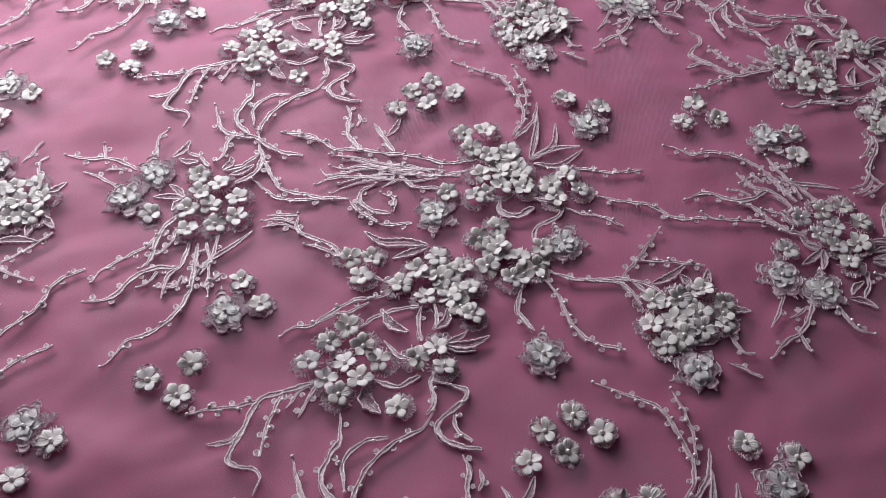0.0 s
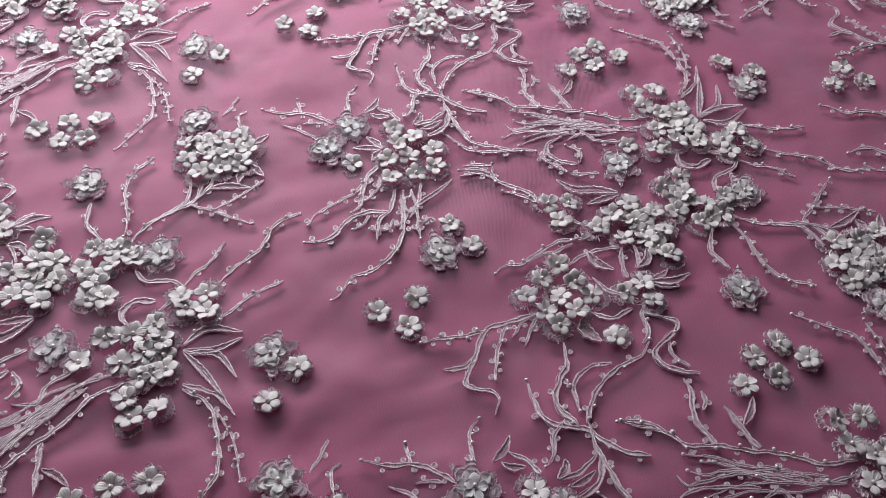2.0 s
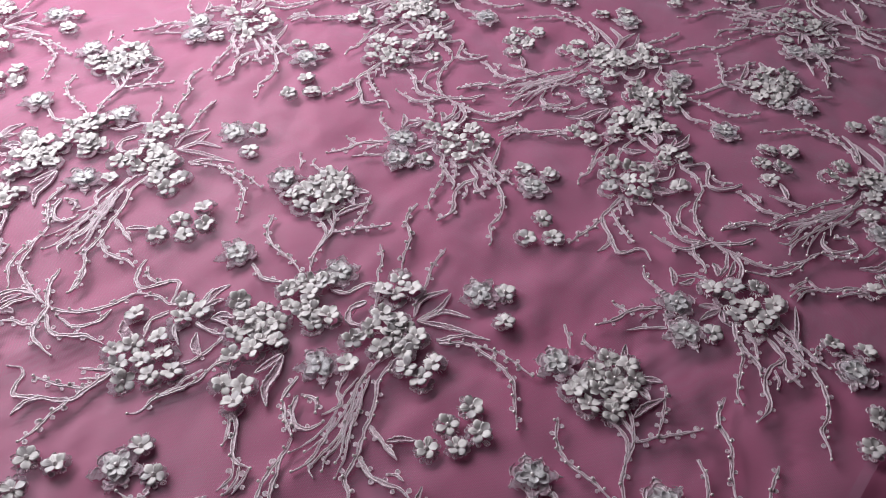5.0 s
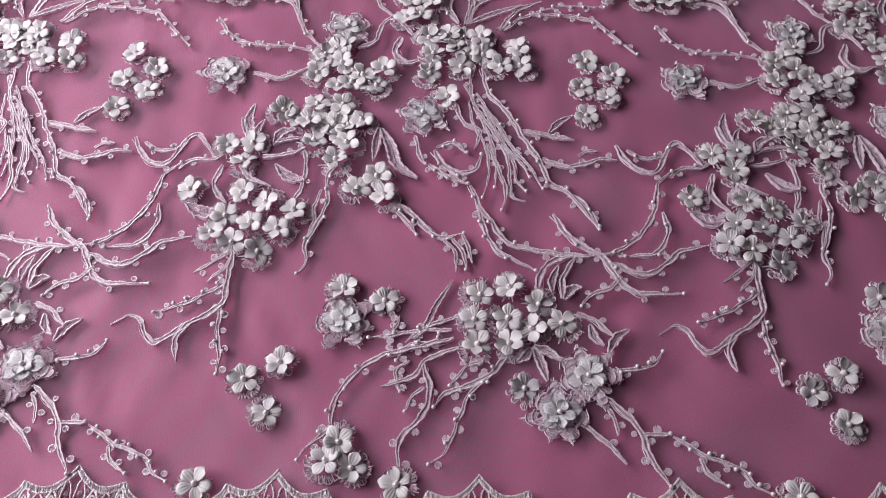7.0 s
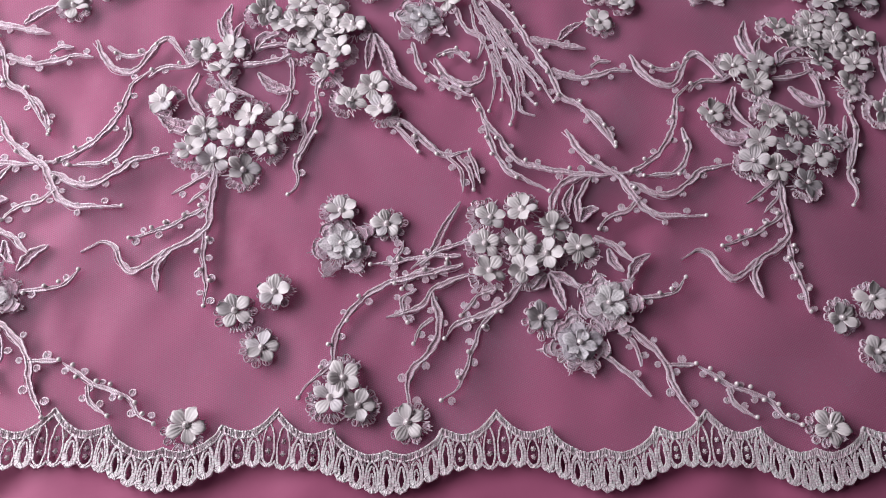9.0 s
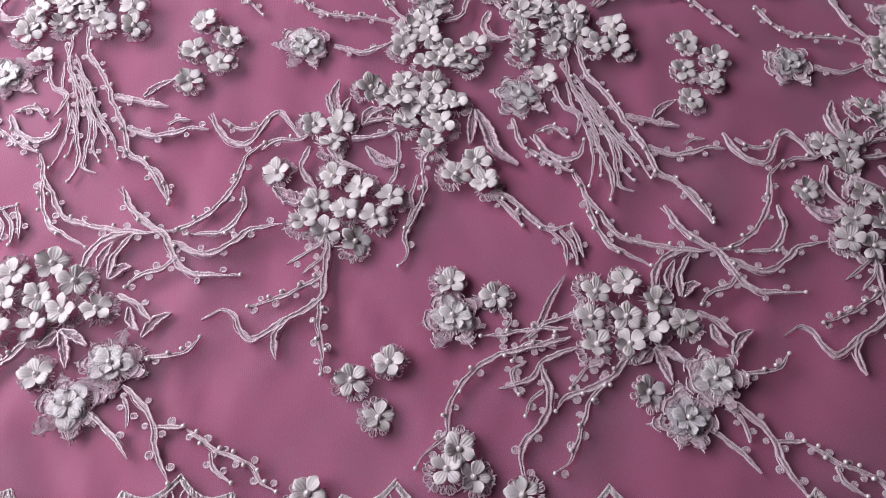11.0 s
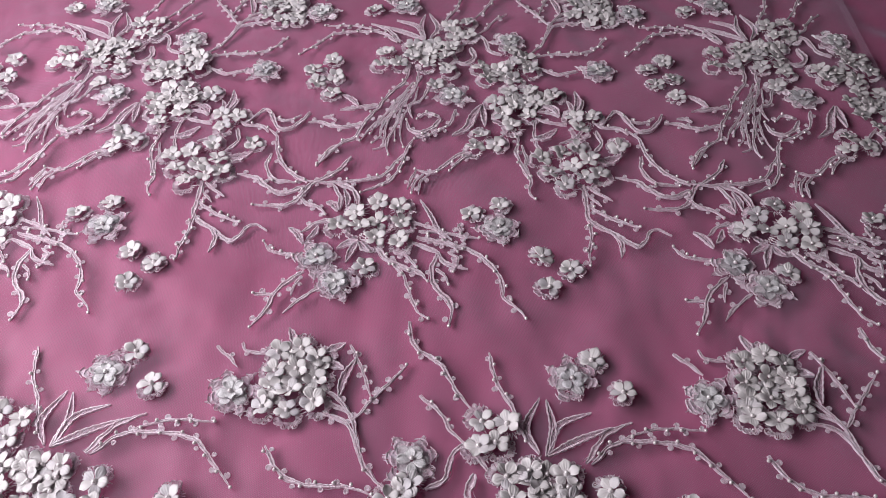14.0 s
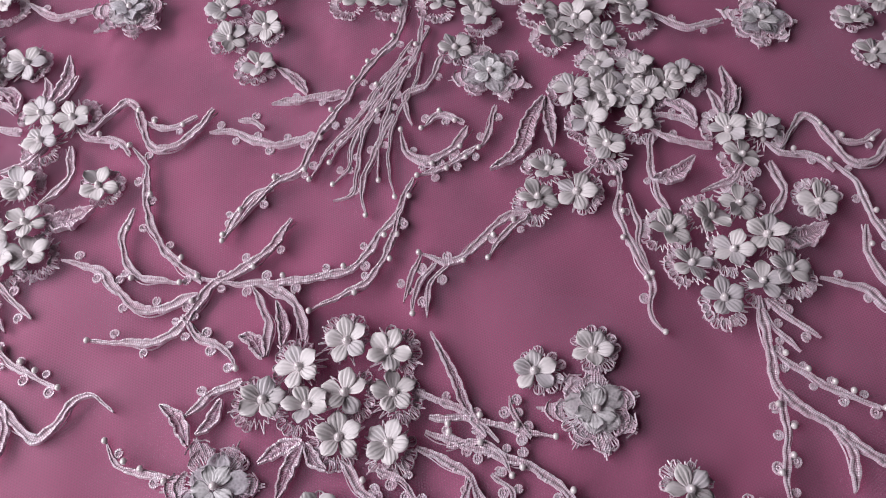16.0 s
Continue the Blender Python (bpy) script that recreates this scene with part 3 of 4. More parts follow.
def motif_spray_by_the_hem():
    """Spray by the hem."""
    cluster("spray", [(103.8, 43.7), (118.4, 47.5), (131.1, 39.7), (102.6, 31.3), (116.4, 31.8), (128.5, 27.7), (141.5, 28.6), (103.8, 17.9), (118.5, 20.1)])
    loose_flowers("beside the spray", [(123, -1.5)])
    organza_at((152.5, 4.1))
    organza_at((138.4, -12.7))
    organza_at((40.8, 28.8))
    loose_flowers("beside the organza blossom", [(41.3, 46.3), (60.3, 39.3)])
    loose_flowers("in a trio", [(15.8, 7.8), (0, -0.4), (12.2, -14.5)])
    branch(1.44, 4, 2, [(91.6, 25.7), (78.1, 25.5), (63.4, 22.5), (53.7, 21.2)])
    leaf(2.55, [(74.3, 20.8), (79.4, 27.4), (84.9, 39.6), (91.8, 51.4)])
    branch(1.6, 0, 2, [(95.7, 33.2), (80.6, 27.5), (70.6, 19.4)])
    branch(1.28, 1, 4, [(86.2, 18), (73, 18.7), (66.7, 10.4)])
    branch(1.12, 1, 4, [(72.7, 10.5), (66.6, 5.4), (69.3, -4.3)])
    branch(1.28, 1, 4, [(106.3, 11.5), (97.6, 7.5), (91.1, -1.3)])
    branch(0.96, 0, 4, [(60.9, 20.4), (65.9, 27), (67.3, 32.3)])
    branch(1.92, 8, 6, [(92.5, 21.8), (75.3, 16.9), (60.8, 12.7), (48.8, 3.7), (40.7, -9.8), (39.6, -21.5), (31.8, -28.5), (27.5, -35.3)])
    branch(1.92, 0, 1, [(94.7, 17.5), (79.9, 10.7), (74.8, 3.1), (60.5, -2.1)])
    branch(2.4, 1, 4, [(78.6, 9.4), (82.1, -1.6), (79.9, -13.6), (70.2, -25.4), (69.9, -34.3), (71, -40.9)])
    branch(1.28, 1, 1, [(79.8, -1.6), (74.4, -6.6), (71.6, -13.3)])
    branch(2.24, 4, 2, [(116.1, 13), (108.1, 4), (98.2, -1.1), (88.5, -5), (84.2, -11.1)])
    branch(1.44, 5, 4, [(110.6, 5.3), (100.4, -3.5), (96.2, -13.2), (91.9, -24.9), (89.3, -30.6), (82.6, -36.3)])
    leaf(3.4, [(127.5, 17.7), (124.6, 13.3), (120.7, 10.6)])
    leaf(3.74, [(128.3, 18.2), (134.7, 16.1), (140.7, 11.9)])
    leaf(3.91, [(128.3, 18.2), (131.6, 10.9), (134.2, 1.8)])
    branch(1.92, 0, 1, [(148.8, 35.4), (157.7, 31.2), (164.6, 24.2)])
    leaf(3.4, [(154.5, 29.7), (156.5, 23.2), (160.4, 19.4)])
    leaf(3.91, [(162.1, 16.1), (166.5, 23.5), (172.6, 27.6)])
    branch(1.44, 4, 2, [(161.4, 6.7), (171.3, 8.3), (180.1, 9.8), (186.6, 16.8)])
    branch(2.08, 1, 4, [(158.4, -4.4), (167.8, -12.6), (173.4, -20.7), (176.2, -30.9), (183, -43)])
    branch(1.6, 1, 1, [(173.3, -21.1), (179.2, -21.2), (185.6, -20.6)])
    branch(1.44, 0, 2, [(159.8, -10.4), (162.6, -15.1), (163.1, -22.1)])
    branch(1.6, 0, 1, [(147.2, -16.2), (158.6, -25.6), (165.7, -34.1)])


def motif_branch_between_the_spray_and_the_bouquet():
    """Branch between the spray and the bouquet."""
    branch(1.76, 5, 2, [(99.9, 105.6), (103.1, 97.2), (106.7, 80.4), (112.3, 68.7), (120.9, 63.2), (131.1, 57.3)])
    branch(1.92, 4, 6, [(103.2, 94), (109.7, 85.1), (117.1, 73.3), (129.2, 68.8), (142.1, 66.9), (155, 65.9), (168.9, 67.9)])
    branch(2.4, 3, 4, [(140.8, 89.3), (146.2, 78.9), (155.6, 70.3), (163.9, 64.8), (170, 53.5), (177.9, 46.8), (199.6, 46.1)])
    branch(2.08, 3, 4, [(166.8, 66.3), (181.7, 77.2), (191.2, 92.9), (194.4, 108.2), (202.3, 116.4)])
    branch(1.92, 3, 1, [(194.7, 91.5), (196.5, 80.8), (189.5, 68.6), (173.8, 65.7)])
    branch(2.4, 0, 4, [(167.4, 62), (182.1, 56.2), (193.6, 62.3), (200.7, 69), (214.6, 72.5)])
    branch(1.76, 1, 4, [(171.5, 55), (164.8, 48.3), (155.9, 44.7), (151.2, 38.5)])
    branch(2.72, 0, 0, [(131.4, 48), (134, 57.4), (140.3, 63.3), (148.4, 65.7)])
    branch(2.4, 0, 0, [(143.2, 42.9), (143.8, 54), (150.1, 64.9)])
    leaf(4.25, [(143.6, 42.3), (147.4, 47.7), (152.1, 48.7)])
    leaf(3.4, [(138.3, 46.3), (138.5, 52.4), (141.8, 60.5)])


def motif_bouquet_lower_part():
    """Bouquet, lower part."""
    cluster("bouquet_low", [(-13.3, 98.3), (-0.7, 92.6), (-20.8, 85.1), (-7.2, 80.8), (-24.9, 73.6), (-15, 70.2), (5.9, 76.3), (12.6, 87), (-2.8, 64.3)])
    loose_flowers("beside the bouquet", [(-41.1, 100.2)])
    cluster("three_a", [(-25.3, 127), (-13, 127.9), (-16.8, 117.2)])
    cluster("three_b", [(42.4, 102.2), (53, 109), (56.1, 98)])
    branch(2.4, 0, 0, [(-26.7, 115), (-29.3, 102.7), (-21.6, 92.1)])
    branch(2.08, 0, 1, [(-18.2, 115.3), (-10.9, 107.3), (-0.8, 103.2)])
    leaf(6.8, [(-25.1, 86.7), (-32.8, 86.4), (-41.5, 91.3)])
    branch(2.4, 0, 0, [(-13.9, 65.6), (-14.5, 50), (-15.8, 36.3), (-30.5, 25.3), (-41.4, 17.3), (-46.9, 19.7), (-50.9, 27.3), (-57.2, 29.7), (-64.1, 24.8)])
    branch(2.4, 0, 0, [(-30, 25.9), (-33.5, 17.6), (-31.3, 8.3)])
    branch(1.6, 5, 6, [(-15.7, 37.7), (-15, 23.2), (-12.8, 13.1), (-12.4, 2)])
    branch(1.44, 5, 6, [(-13.9, 48.6), (-22.5, 42.9), (-31.7, 37.2), (-46, 31.4)])
    branch(1.28, 0, 2, [(-16.3, 64.6), (-23.8, 58.1), (-31.3, 52.7)])
    branch(1.12, 0, 2, [(-14.1, 61.3), (-18.5, 54), (-24.2, 48.3)])
    branch(1.76, 4, 2, [(27.3, 105.1), (28.6, 94.1), (24.5, 80.2), (19.9, 68.3), (21.7, 60.3), (17.9, 52.8)])
    branch(1.44, 1, 1, [(25.2, 101.2), (22.4, 90.8), (23.1, 82.6), (19.8, 72.6)])
    branch(1.92, 0, 1, [(14.2, 125.7), (15.8, 113.6), (14.1, 100.7), (9.3, 90.3)])
    branch(1.6, 3, 2, [(31.6, 117.5), (27.2, 109.9), (27.4, 101.9)])
    branch(2.24, 4, 2, [(59.2, 93.8), (69, 90.5), (77.8, 80.8), (85.4, 75.1), (96.5, 77.6)])
    branch(1.6, 1, 2, [(60.3, 92.3), (68.8, 84.4), (73.8, 76.2)])
    branch(1.44, 0, 2, [(96, 77.3), (99.3, 68.3), (100.6, 61.1)])
    branch(1.44, 1, 1, [(91.1, 74.4), (96.6, 66.7), (97.8, 57.3)])
    branch(1.28, 0, 2, [(86.7, 74.3), (92.7, 66.6), (92.9, 56.5)])
    branch(2.4, 0, 0, [(-75.2, 132.3), (-68.2, 120.3), (-58.2, 114.9), (-52.2, 121), (-48.6, 129.5), (-42.6, 134.9), (-36.8, 128.4), (-31.5, 120.3)])
    branch(1.44, 3, 2, [(-69.4, 129.6), (-62.1, 124.6), (-52, 125.7), (-48, 131.2)])
    branch(1.6, 3, 2, [(-49.1, 112), (-43.1, 118.2), (-31.9, 119.3), (-25.6, 123.9)])
    leaf(4.67, [(-13.5, 132.9), (-17.1, 144.7), (-15.3, 155.4)])
    leaf(2.98, [(-14.8, 132.8), (-18.3, 138.8), (-21.1, 146.3)])
    leaf(2.98, [(-12.4, 132.9), (-11.2, 140.5), (-8.8, 145.1)])
    branch(1.92, 0, 1, [(-7.3, 121.1), (5.1, 123), (14.2, 127.4)])
    branch(1.6, 0, 1, [(-2.9, 129.3), (4.6, 133), (14.5, 133.5)])
    leaf(4.25, [(-2.3, 130), (0.8, 136.9), (8.2, 139.4)])
    leaf(5.1, [(15.7, 107.1), (7.6, 109), (0, 116.2)])
    branch(1.44, 0, 1, [(30.2, 119.8), (38.5, 110.4), (45.2, 105.8)])
    leaf(4.25, [(51.6, 141.1), (50.7, 130.7), (49.8, 120.3)])
    leaf(5.52, [(52.7, 141.1), (58.2, 130.1), (62.4, 117.9), (72.8, 109.9)])


def motif_bouquet_middle():
    """Bouquet, middle."""
    cluster("bouquet_mid", [(-0, 150.2), (18.2, 154.6), (31.4, 155.3), (13.9, 143.9), (27.5, 142.8), (41.6, 144.2), (18.4, 131.1), (36.2, 130.2), (30.1, 119.3)])
    cluster("bouquet_up", [(18.7, 191.9), (30, 200.3), (28.9, 186.3), (16.3, 177.4), (27.9, 168.9), (39.9, 176.8), (52, 180.9), (47.8, 169.1)])
    organza_at((30.1, 213.9))
    organza_at((-33.6, 178.1))
    organza_at((73.6, 149.9))
    branch(1.6, 8, 7, [(-44.8, 219.2), (-35.3, 205), (-21.9, 198.8), (-2.4, 198.2), (11.3, 194.2)])
    branch(2.08, 0, 2, [(-19.6, 178.5), (-4.7, 174.7), (11.5, 182.8)])
    branch(2.24, 0, 0, [(36.5, 197.7), (45.8, 202.9), (49.4, 215.8), (56.3, 221.2), (64.9, 211.6), (69.9, 202.3)])
    branch(3.68, 0, 0, [(60.6, 206.4), (57.5, 194.6), (63.6, 187.3), (74.3, 189.9)])
    branch(1.76, 1, 2, [(70.8, 136.8), (74, 122.7), (77.1, 118.2)])
    branch(2.56, 3, 2, [(81.1, 127.1), (86.2, 118), (95.5, 112.8), (102.8, 116.4), (105.1, 124.8)])
    branch(1.76, 3, 2, [(82, 128.5), (90.5, 132.2), (97.9, 125.8)])
    branch(1.76, 3, 4, [(78, 118.6), (87.2, 111.5), (98.4, 106.5)])


def motif_bouquet_upper_part_with_hanging_strands():
    """Bouquet, upper part with hanging strands."""
    cluster("bouquet_top", [(75.7, 204.9), (88.3, 207.2), (105.1, 205.3), (79.7, 192.5), (92.3, 196.7), (105.4, 192.7), (77, 177.2), (93.4, 184.5)])
    cluster("three_c", [(63.5, 234.8), (62.7, 220), (76.9, 232.2), (72.2, 221.4)])
    cluster("three_d", [(125.4, 197.9), (115, 184.7), (127.8, 184.8)])
    loose_flowers("above hanging strands", [(86.7, 163)])
    branch(1.44, 3, 4, [(99.4, 178.6), (101.1, 159.4), (108.8, 145.5), (116.2, 132), (126.2, 119.1), (129.8, 110.7)])
    branch(1.92, 10, 9, [(106.2, 183.9), (109.2, 167.2), (116, 158), (123.1, 146.2), (126.5, 137.7), (134.9, 122.8), (140.2, 108.2), (149.5, 101.3), (162.9, 80.7)])
    branch(1.76, 0, 2, [(91, 159.7), (96.5, 145), (104.7, 140.1), (101.3, 127.3)])
    branch(1.28, 1, 4, [(107.8, 152.6), (113.9, 138.8), (121.5, 122.2), (123.1, 109.1), (127.9, 102.3)])
    branch(1.6, 1, 2, [(108.6, 131.7), (114.3, 115.3), (117.6, 102.5), (115.5, 90.8)])
    branch(1.28, 0, 2, [(111, 138), (118.4, 125.4), (119.8, 109), (121, 98.8), (127.3, 96.6)])
    branch(1.12, 1, 3, [(97, 172), (104, 152), (110, 136), (113, 120), (112, 104)])
    branch(0.96, 0, 2, [(103, 166), (112, 148), (119, 134), (126, 126)])
    branch(1.12, 2, 4, [(104, 158), (114, 146), (121, 130), (130, 118), (136, 104)])
    branch(0.96, 1, 2, [(99, 160), (101, 146), (108, 128), (109, 112), (106, 98)])
    branch(2.4, 0, 2, [(126.9, 141.1), (139.3, 138.3), (154, 135.5)])
    leaf(3.4, [(141, 140.1), (146, 146.6), (153.8, 151.9)])
    branch(2.24, 0, 4, [(136.2, 122.2), (151.1, 118.5), (167.1, 123.5), (175.1, 122.9)])
    branch(1.6, 0, 1, [(155.2, 125), (159.3, 127.9), (165.3, 128.5)])
    branch(1.92, 1, 2, [(148.9, 101.2), (156.4, 96.2), (163.1, 82.6)])
    leaf(3.4, [(96.1, 216.3), (100.3, 232), (97.7, 248.3)])
    leaf(3.57, [(96.8, 216.3), (111, 224.4), (128.9, 232.3)])
    leaf(3.23, [(97.8, 217.2), (103.5, 233.4), (120.4, 241)])
    leaf(3.57, [(92.8, 217.2), (86.6, 231.4), (94.3, 249.2)])
    branch(2.4, 0, 0, [(115.7, 213), (126.8, 229.1), (140.7, 236.1)])
    branch(1.6, 9, 9, [(118.3, 212.2), (129.4, 223.3), (143.9, 225.7), (167.4, 222.8), (180.6, 209.8), (192.7, 196)])
    branch(0.96, 5, 6, [(134.9, 226.5), (149.3, 232.1), (163.2, 233.2), (177.3, 232)])
    branch(1.44, 5, 4, [(68.3, 277.5), (72.6, 257.6), (80.3, 243.3), (86.1, 224.2)])
    branch(1.76, 6, 6, [(23.4, 297.9), (27.7, 281.1), (41.9, 269.6), (51.3, 252.5), (61.2, 239.4)])
    branch(1.44, 3, 2, [(31.4, 249.9), (42.4, 240.6), (48.9, 229.2), (57.7, 221.2)])


def motif_five_loose_flowers():
    """Five loose flowers."""
    loose_flowers("five together", [(164.2, 190.1), (177.9, 179.4), (161.1, 171), (173.9, 164.3), (161.5, 152.1)])


def motif_round_cluster_above():
    """Round cluster above."""
    cluster("round", [(-46.1, 273.7), (-33.9, 278.3), (-23.5, 271.7), (-46.5, 261.8), (-35.4, 264.4), (-23.6, 257.3), (-46.9, 250.9), (-36.1, 250.8), (-22.7, 243.6), (-49, 240.1), (-35.8, 238.1)])
    organza_at((-68.1, 250.1))
    organza_at((112.9, 260.1))
    loose_flowers("beside the organza blossom", [(123.9, 273.6), (138.4, 254.5)])
    leaf(4.25, [(-10.7, 248.3), (-9.4, 259.1), (-4.1, 272.1)])
    leaf(4.25, [(-21.5, 276), (-16.7, 279), (-10.6, 282)])
    leaf(4.25, [(-19.6, 268.2), (-15.2, 267.8), (-9.8, 265.8)])
    leaf(3.82, [(-38.7, 280.2), (-40.3, 286), (-43.4, 291.8)])
    branch(1.28, 3, 6, [(-7.9, 281.6), (-2.7, 271), (2.4, 259.5), (6.2, 247.4)])
    branch(1.28, 1, 7, [(-1.2, 235.1), (6.4, 246.4), (14.1, 256), (23.9, 268.7)])
    branch(1.6, 0, 1, [(-19.4, 252.7), (-11.1, 247.3), (-5.1, 239.4), (-2.1, 234.5)])
    branch(1.44, 0, 1, [(-82, 279), (-73.2, 271.9), (-67.9, 266)])
    branch(1.28, 0, 2, [(-67.5, 282.1), (-65, 276.5), (-52.8, 274.9)])
    branch(1.76, 0, 2, [(-19.7, 245.9), (-3.8, 237.7), (1.8, 219.7), (7.8, 206.7), (21, 193.4)])
    branch(1.6, 1, 2, [(-21, 238.4), (-6.4, 234), (0.8, 221.9), (5.8, 206.7)])


def motif_along_the_hem():
    """Along the hem."""
    cluster("hem", [(44.1, -27.7), (39.9, -36.5), (49.8, -37.7)])
    loose_flowers("on the hem", [(69.5, -44.3)])
    branch(1.28, 8, 6, [(186.8, -21.6), (198.8, -29.5), (206.4, -32.4), (213.8, -35.5), (217.6, -41.2), (224.2, -45.6)])
    branch(1.44, 1, 2, [(197.5, -30.7), (199.2, -37), (206.7, -42.3)])
    loose_flowers("on the hem", [(-13.7, -46.5)])


MOTIFS = (motif_spray_by_the_hem, motif_branch_between_the_spray_and_the_bouquet, motif_bouquet_lower_part, motif_bouquet_middle, motif_bouquet_upper_part_with_hanging_strands, motif_five_loose_flowers, motif_round_cluster_above)
REPEAT = 0.250
ROWS = ((0, Matrix.Identity(4), (-2, -1, 0, 1)),
        (1, Matrix.Translation((0.1168, 0.3390, 0)) @ Matrix.Diagonal((-1, 1.085, 1, 1)), (-1, 0, 1)),
        (2, Matrix.Translation((0.007, 0.698, 0)) @ Matrix.Diagonal((1, 1.06, 1, 1)), (-1, 0, 1)))
for row, base, shifts in ROWS:
    for k in shifts:
        CELL["m"] = Matrix.Translation((k * REPEAT, 0, 0)) @ base
        CELL["fine"] = row < 2 and k in (-1, 0)
        CELL["near"] = CELL["fine"]
        for motif in MOTIFS:
            motif()
        if row == 0:
            motif_along_the_hem()


def join_rest():
    """The branches far from the middle of the cloth, as one mesh."""
    cos, idx, starts, counts, mats, uvs = [], [], [], [], [], []
    base, at = 0, 0
    cache = {}
    for me, m, slot in REST:
        if me.name not in cache:
            co = np.zeros(len(me.vertices) * 3)
            me.vertices.foreach_get("co", co)
            vi = np.zeros(len(me.loops), dtype=np.int64)
            me.loops.foreach_get("vertex_index", vi)
            tot = np.zeros(len(me.polygons), dtype=np.int64)
            me.polygons.foreach_get("loop_total", tot)
            uv = np.zeros(len(me.loops) * 2)
            me.uv_layers[0].data.foreach_get("uv", uv)
            kind = np.zeros(len(me.polygons), dtype=np.int32)
            me.polygons.foreach_get("material_index", kind)
            cache[me.name] = co.reshape(-1, 3), vi, tot, uv, kind
        co, vi, tot, uv, kind = cache[me.name]
        a = np.array(m)
        cos.append(co @ a[:3, :3].T + a[:3, 3])
        idx.append(vi + base)
        counts.append(tot)
        uvs.append(uv)
        mats.append(np.where(kind == 1, 2, slot).astype(np.int32))
        base += len(co)
    cos, idx, counts = np.concatenate(cos), np.concatenate(idx), np.concatenate(counts)
    starts = np.concatenate(([0], np.cumsum(counts)[:-1]))
    me = bpy.data.meshes.new("outlying_embroidery")
    me.vertices.add(len(cos))
    me.loops.add(len(idx))
    me.polygons.add(len(counts))
    me.vertices.foreach_set("co", cos.ravel())
    me.loops.foreach_set("vertex_index", idx)
    me.polygons.foreach_set("loop_start", starts)
    me.polygons.foreach_set("loop_total", counts)
    me.materials.append(THREAD)
    me.materials.append(PEARL)
    me.materials.append(FILL)
    me.polygons.foreach_set("material_index", np.concatenate(mats))
    me.polygons.foreach_set("use_smooth", np.concatenate(mats) == 1)
    me.uv_layers.new(name="UVMap").data.foreach_set("uv", np.concatenate(uvs))
    me.update(calc_edges=True)
    me.validate()
    tagged(new("outlying_embroidery", me), "silvery white embroidered branches with pearls on pink net", "embroidery", kind="stuff")


join_rest()


# ---------------------------------------------------------------- scalloped hem
def hem_outline(t):
    """Upper and lower edge of one scallop, t from 0 to 1, in millimetres below its peak."""
    u = min(t, 1 - t)
    if u < 0.25:
        v = u / 0.25
        top = -6.5 * v - 6.0 * math.sin(math.pi * v) * (1 - 0.2 * v)
    else:
        v = (u - 0.25) / 0.25
        top = -6.5 - 10.6 * math.sin(math.pi / 2 * min(1.0, v * 1.15)) ** 0.62 + 2.0 * max(0.0, (v - 0.62) / 0.38) ** 1.5
    low = -20.0 - 9.3 * (0.5 - 0.5 * math.cos(2 * math.pi * max(0.0, (u - 0.12)) / 0.76)) - 2.1 * abs(math.sin(math.pi * t * 15)) ** 0.7
    return top, low


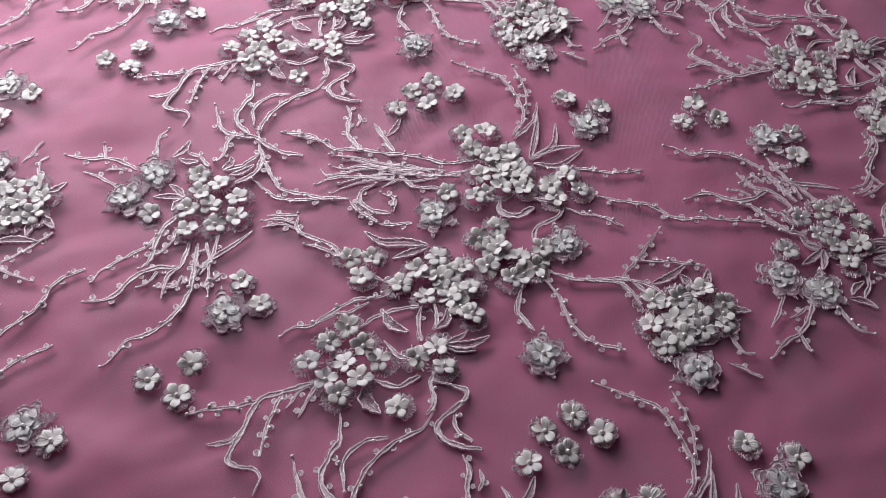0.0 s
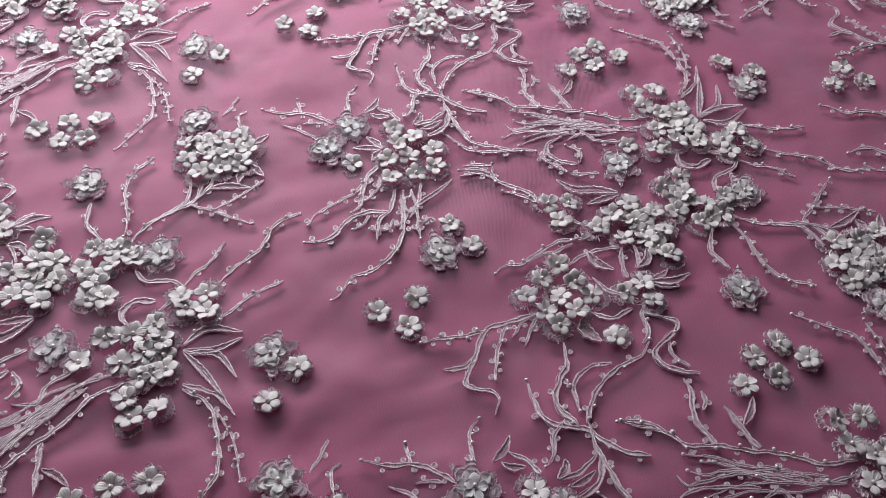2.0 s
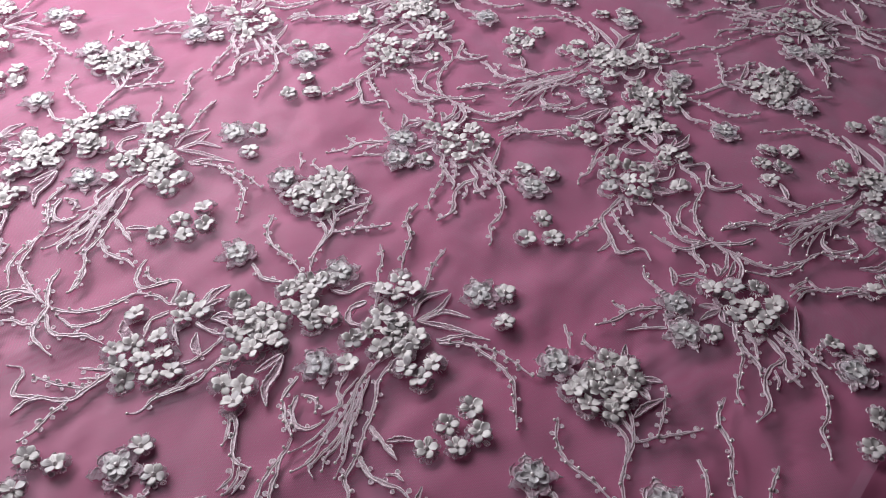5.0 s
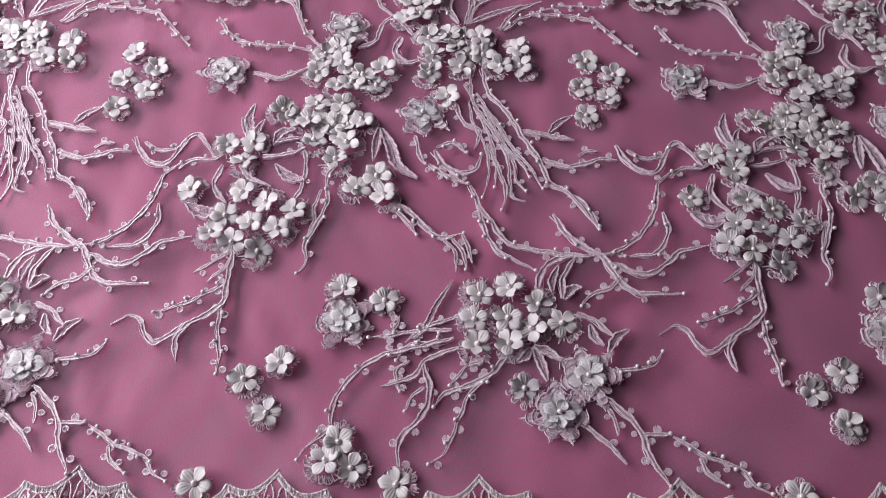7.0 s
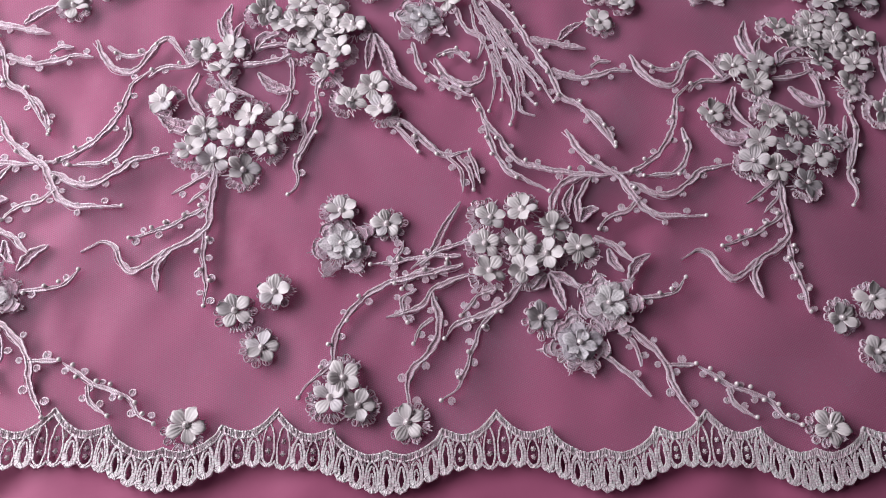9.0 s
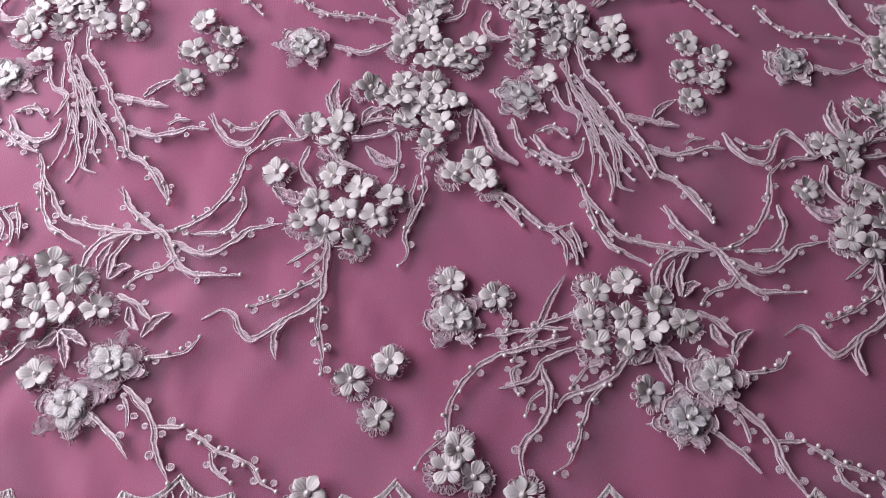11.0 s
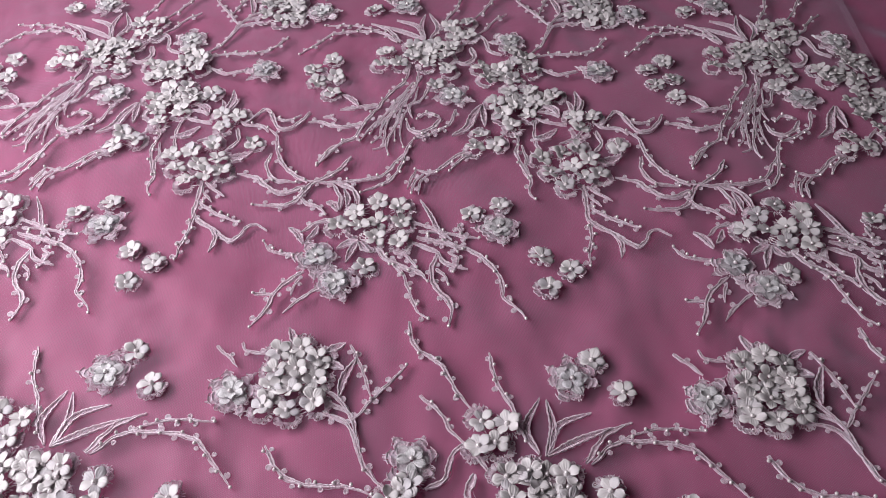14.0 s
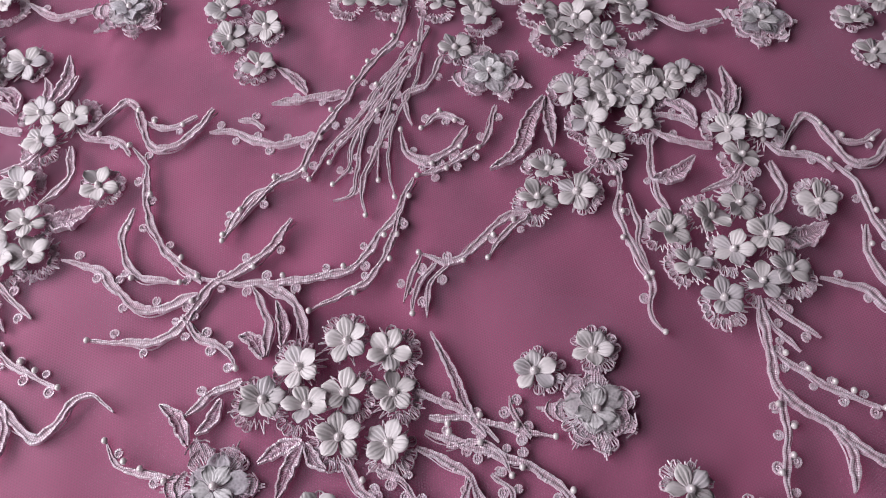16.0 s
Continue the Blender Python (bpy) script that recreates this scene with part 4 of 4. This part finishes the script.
def hem_scallop():
    """Laddered band on top, a row of fuzzy stitched loops that hang from it, and their lower edge."""
    span = REPEAT / 3 / MM
    r = random.Random(5)
    t = np.linspace(0, 1, 161)
    rough = lambda k, n=161: np.array([r.uniform(-k, k) for _ in range(n)])
    tops = np.array([hem_outline(q)[0] for q in t])
    lows = np.array([hem_outline(q)[1] for q in t])
    upper = [sweep(t * span, tops - 1.4, t * span, np.full(161, 1.3), 0.55 + rough(0.12), BAND)]
    upper += [sweep(t * span, tops - o + rough(0.14), t * span, 0.42 * (1 + rough(0.25)), 1.0 * (1 + rough(0.3)), CORD) for o in (0.1, 2.5)]
    for i in range(96):
        q = (i + r.uniform(0.2, 0.8)) / 96
        y = hem_outline(q)[0]
        x = q * span + np.array([0, r.uniform(-0.3, 0.3)])
        upper.append(sweep(x, np.array([y - 0.1, y - 2.6]), np.arange(2.0), np.full(2, 0.17), np.array([0.9, 0.9]) + r.uniform(-0.15, 0.25), TRI))
    under = [sweep(t * span, lows + o + rough(0.2), t * span, 0.45 * (1 + rough(0.3)), 0.85 * (1 + rough(0.3)), CORD) for o in (0.3,)]
    loops, bars = [], []
    count = 15
    for i in range(count):
        q = (i + 0.5) / count
        hi, lo = hem_outline(q)
        hi, lo = hi - 2.6, lo + 0.9
        mid, half = (hi + lo) / 2, (hi - lo) / 2
        n = 30
        a = np.linspace(0, 2 * math.pi, n)
        open_loop = i in (0, 2, 12, 14)
        rings = ((2.3, 1.0, 0.34),) if open_loop else ((2.3, 1.0, 0.6), (1.35, 0.76, 0.45)) if i % 3 else ((2.3, 1.0, 0.5), (1.55, 0.8, 0.44), (0.8, 0.5, 0.34))
        for wide, high, tube in rings:
            wx = wide * (1.0 - 0.24 * np.sin(a)) * r.uniform(0.93, 1.05)
            x = q * span + wx * np.cos(a) + rough(0.16, n)
            y = mid - half * 0.62 * (1 - high) + half * high * np.sin(a) + rough(0.16, n)
            thick = tube * (1 + 0.65 * np.clip(-np.sin(a), 0, 1)) * (1 + rough(0.25, n))
            loops.append(sweep(x, y, a * 3, thick, 0.8 + rough(0.2, n), CORD))
        if open_loop:
            for e in (-0.35, 0.25):
                for k in range(3):
                    g = math.pi * k / 3 + r.uniform(-0.2, 0.2)
                    c = np.array([-1.0, 1.0])
                    loops.append(sweep(q * span + math.cos(g) * c, mid + e * half + math.sin(g) * c, c, np.full(2, 0.3), np.array([0.9, 1.1]), TRI))
    for i in range(1, count):
        hi, lo = hem_outline(i / count)
        for e in (-0.3, 0.3):
            ys = np.linspace(hi - 2.4, hi - 2.4 - (hi - lo) * r.uniform(0.15, 0.3), 5)
            bars.append(sweep(i / count * span + e + rough(0.15, 5), ys, ys, np.full(5, 0.22), 0.7 + rough(0.2, 5), TRI))
    return join(*upper), join(*under), join(*loops), join(*bars)


hem_parts = [to_mesh(n, d, HEM, False) for n, d in zip(("upper_cord", "lower_cord", "thread_loop", "thread_bar"), hem_scallop())]
for i in range(-7, 5):
    x0 = 0.0203 + (i - 1) * REPEAT / 3
    if x0 + 0.08 > EDGE_X + 0.01:
        continue
    y0 = -0.0398 + rng.uniform(-0.0008, 0.0008)
    root = new("hem_scallop", hem_parts[0])
    root.matrix_basis = Matrix.Translation((x0, y0, max(over(x0 + 0.01 * e, y0 - 0.014) for e in range(9)) - 0.0004))
    tagged(root, "white corded lace scallop along the tulle hem", "lace trim", "hem scallops")
    for me in hem_parts[1:]:
        part(me.name.split(".")[0], me, root)
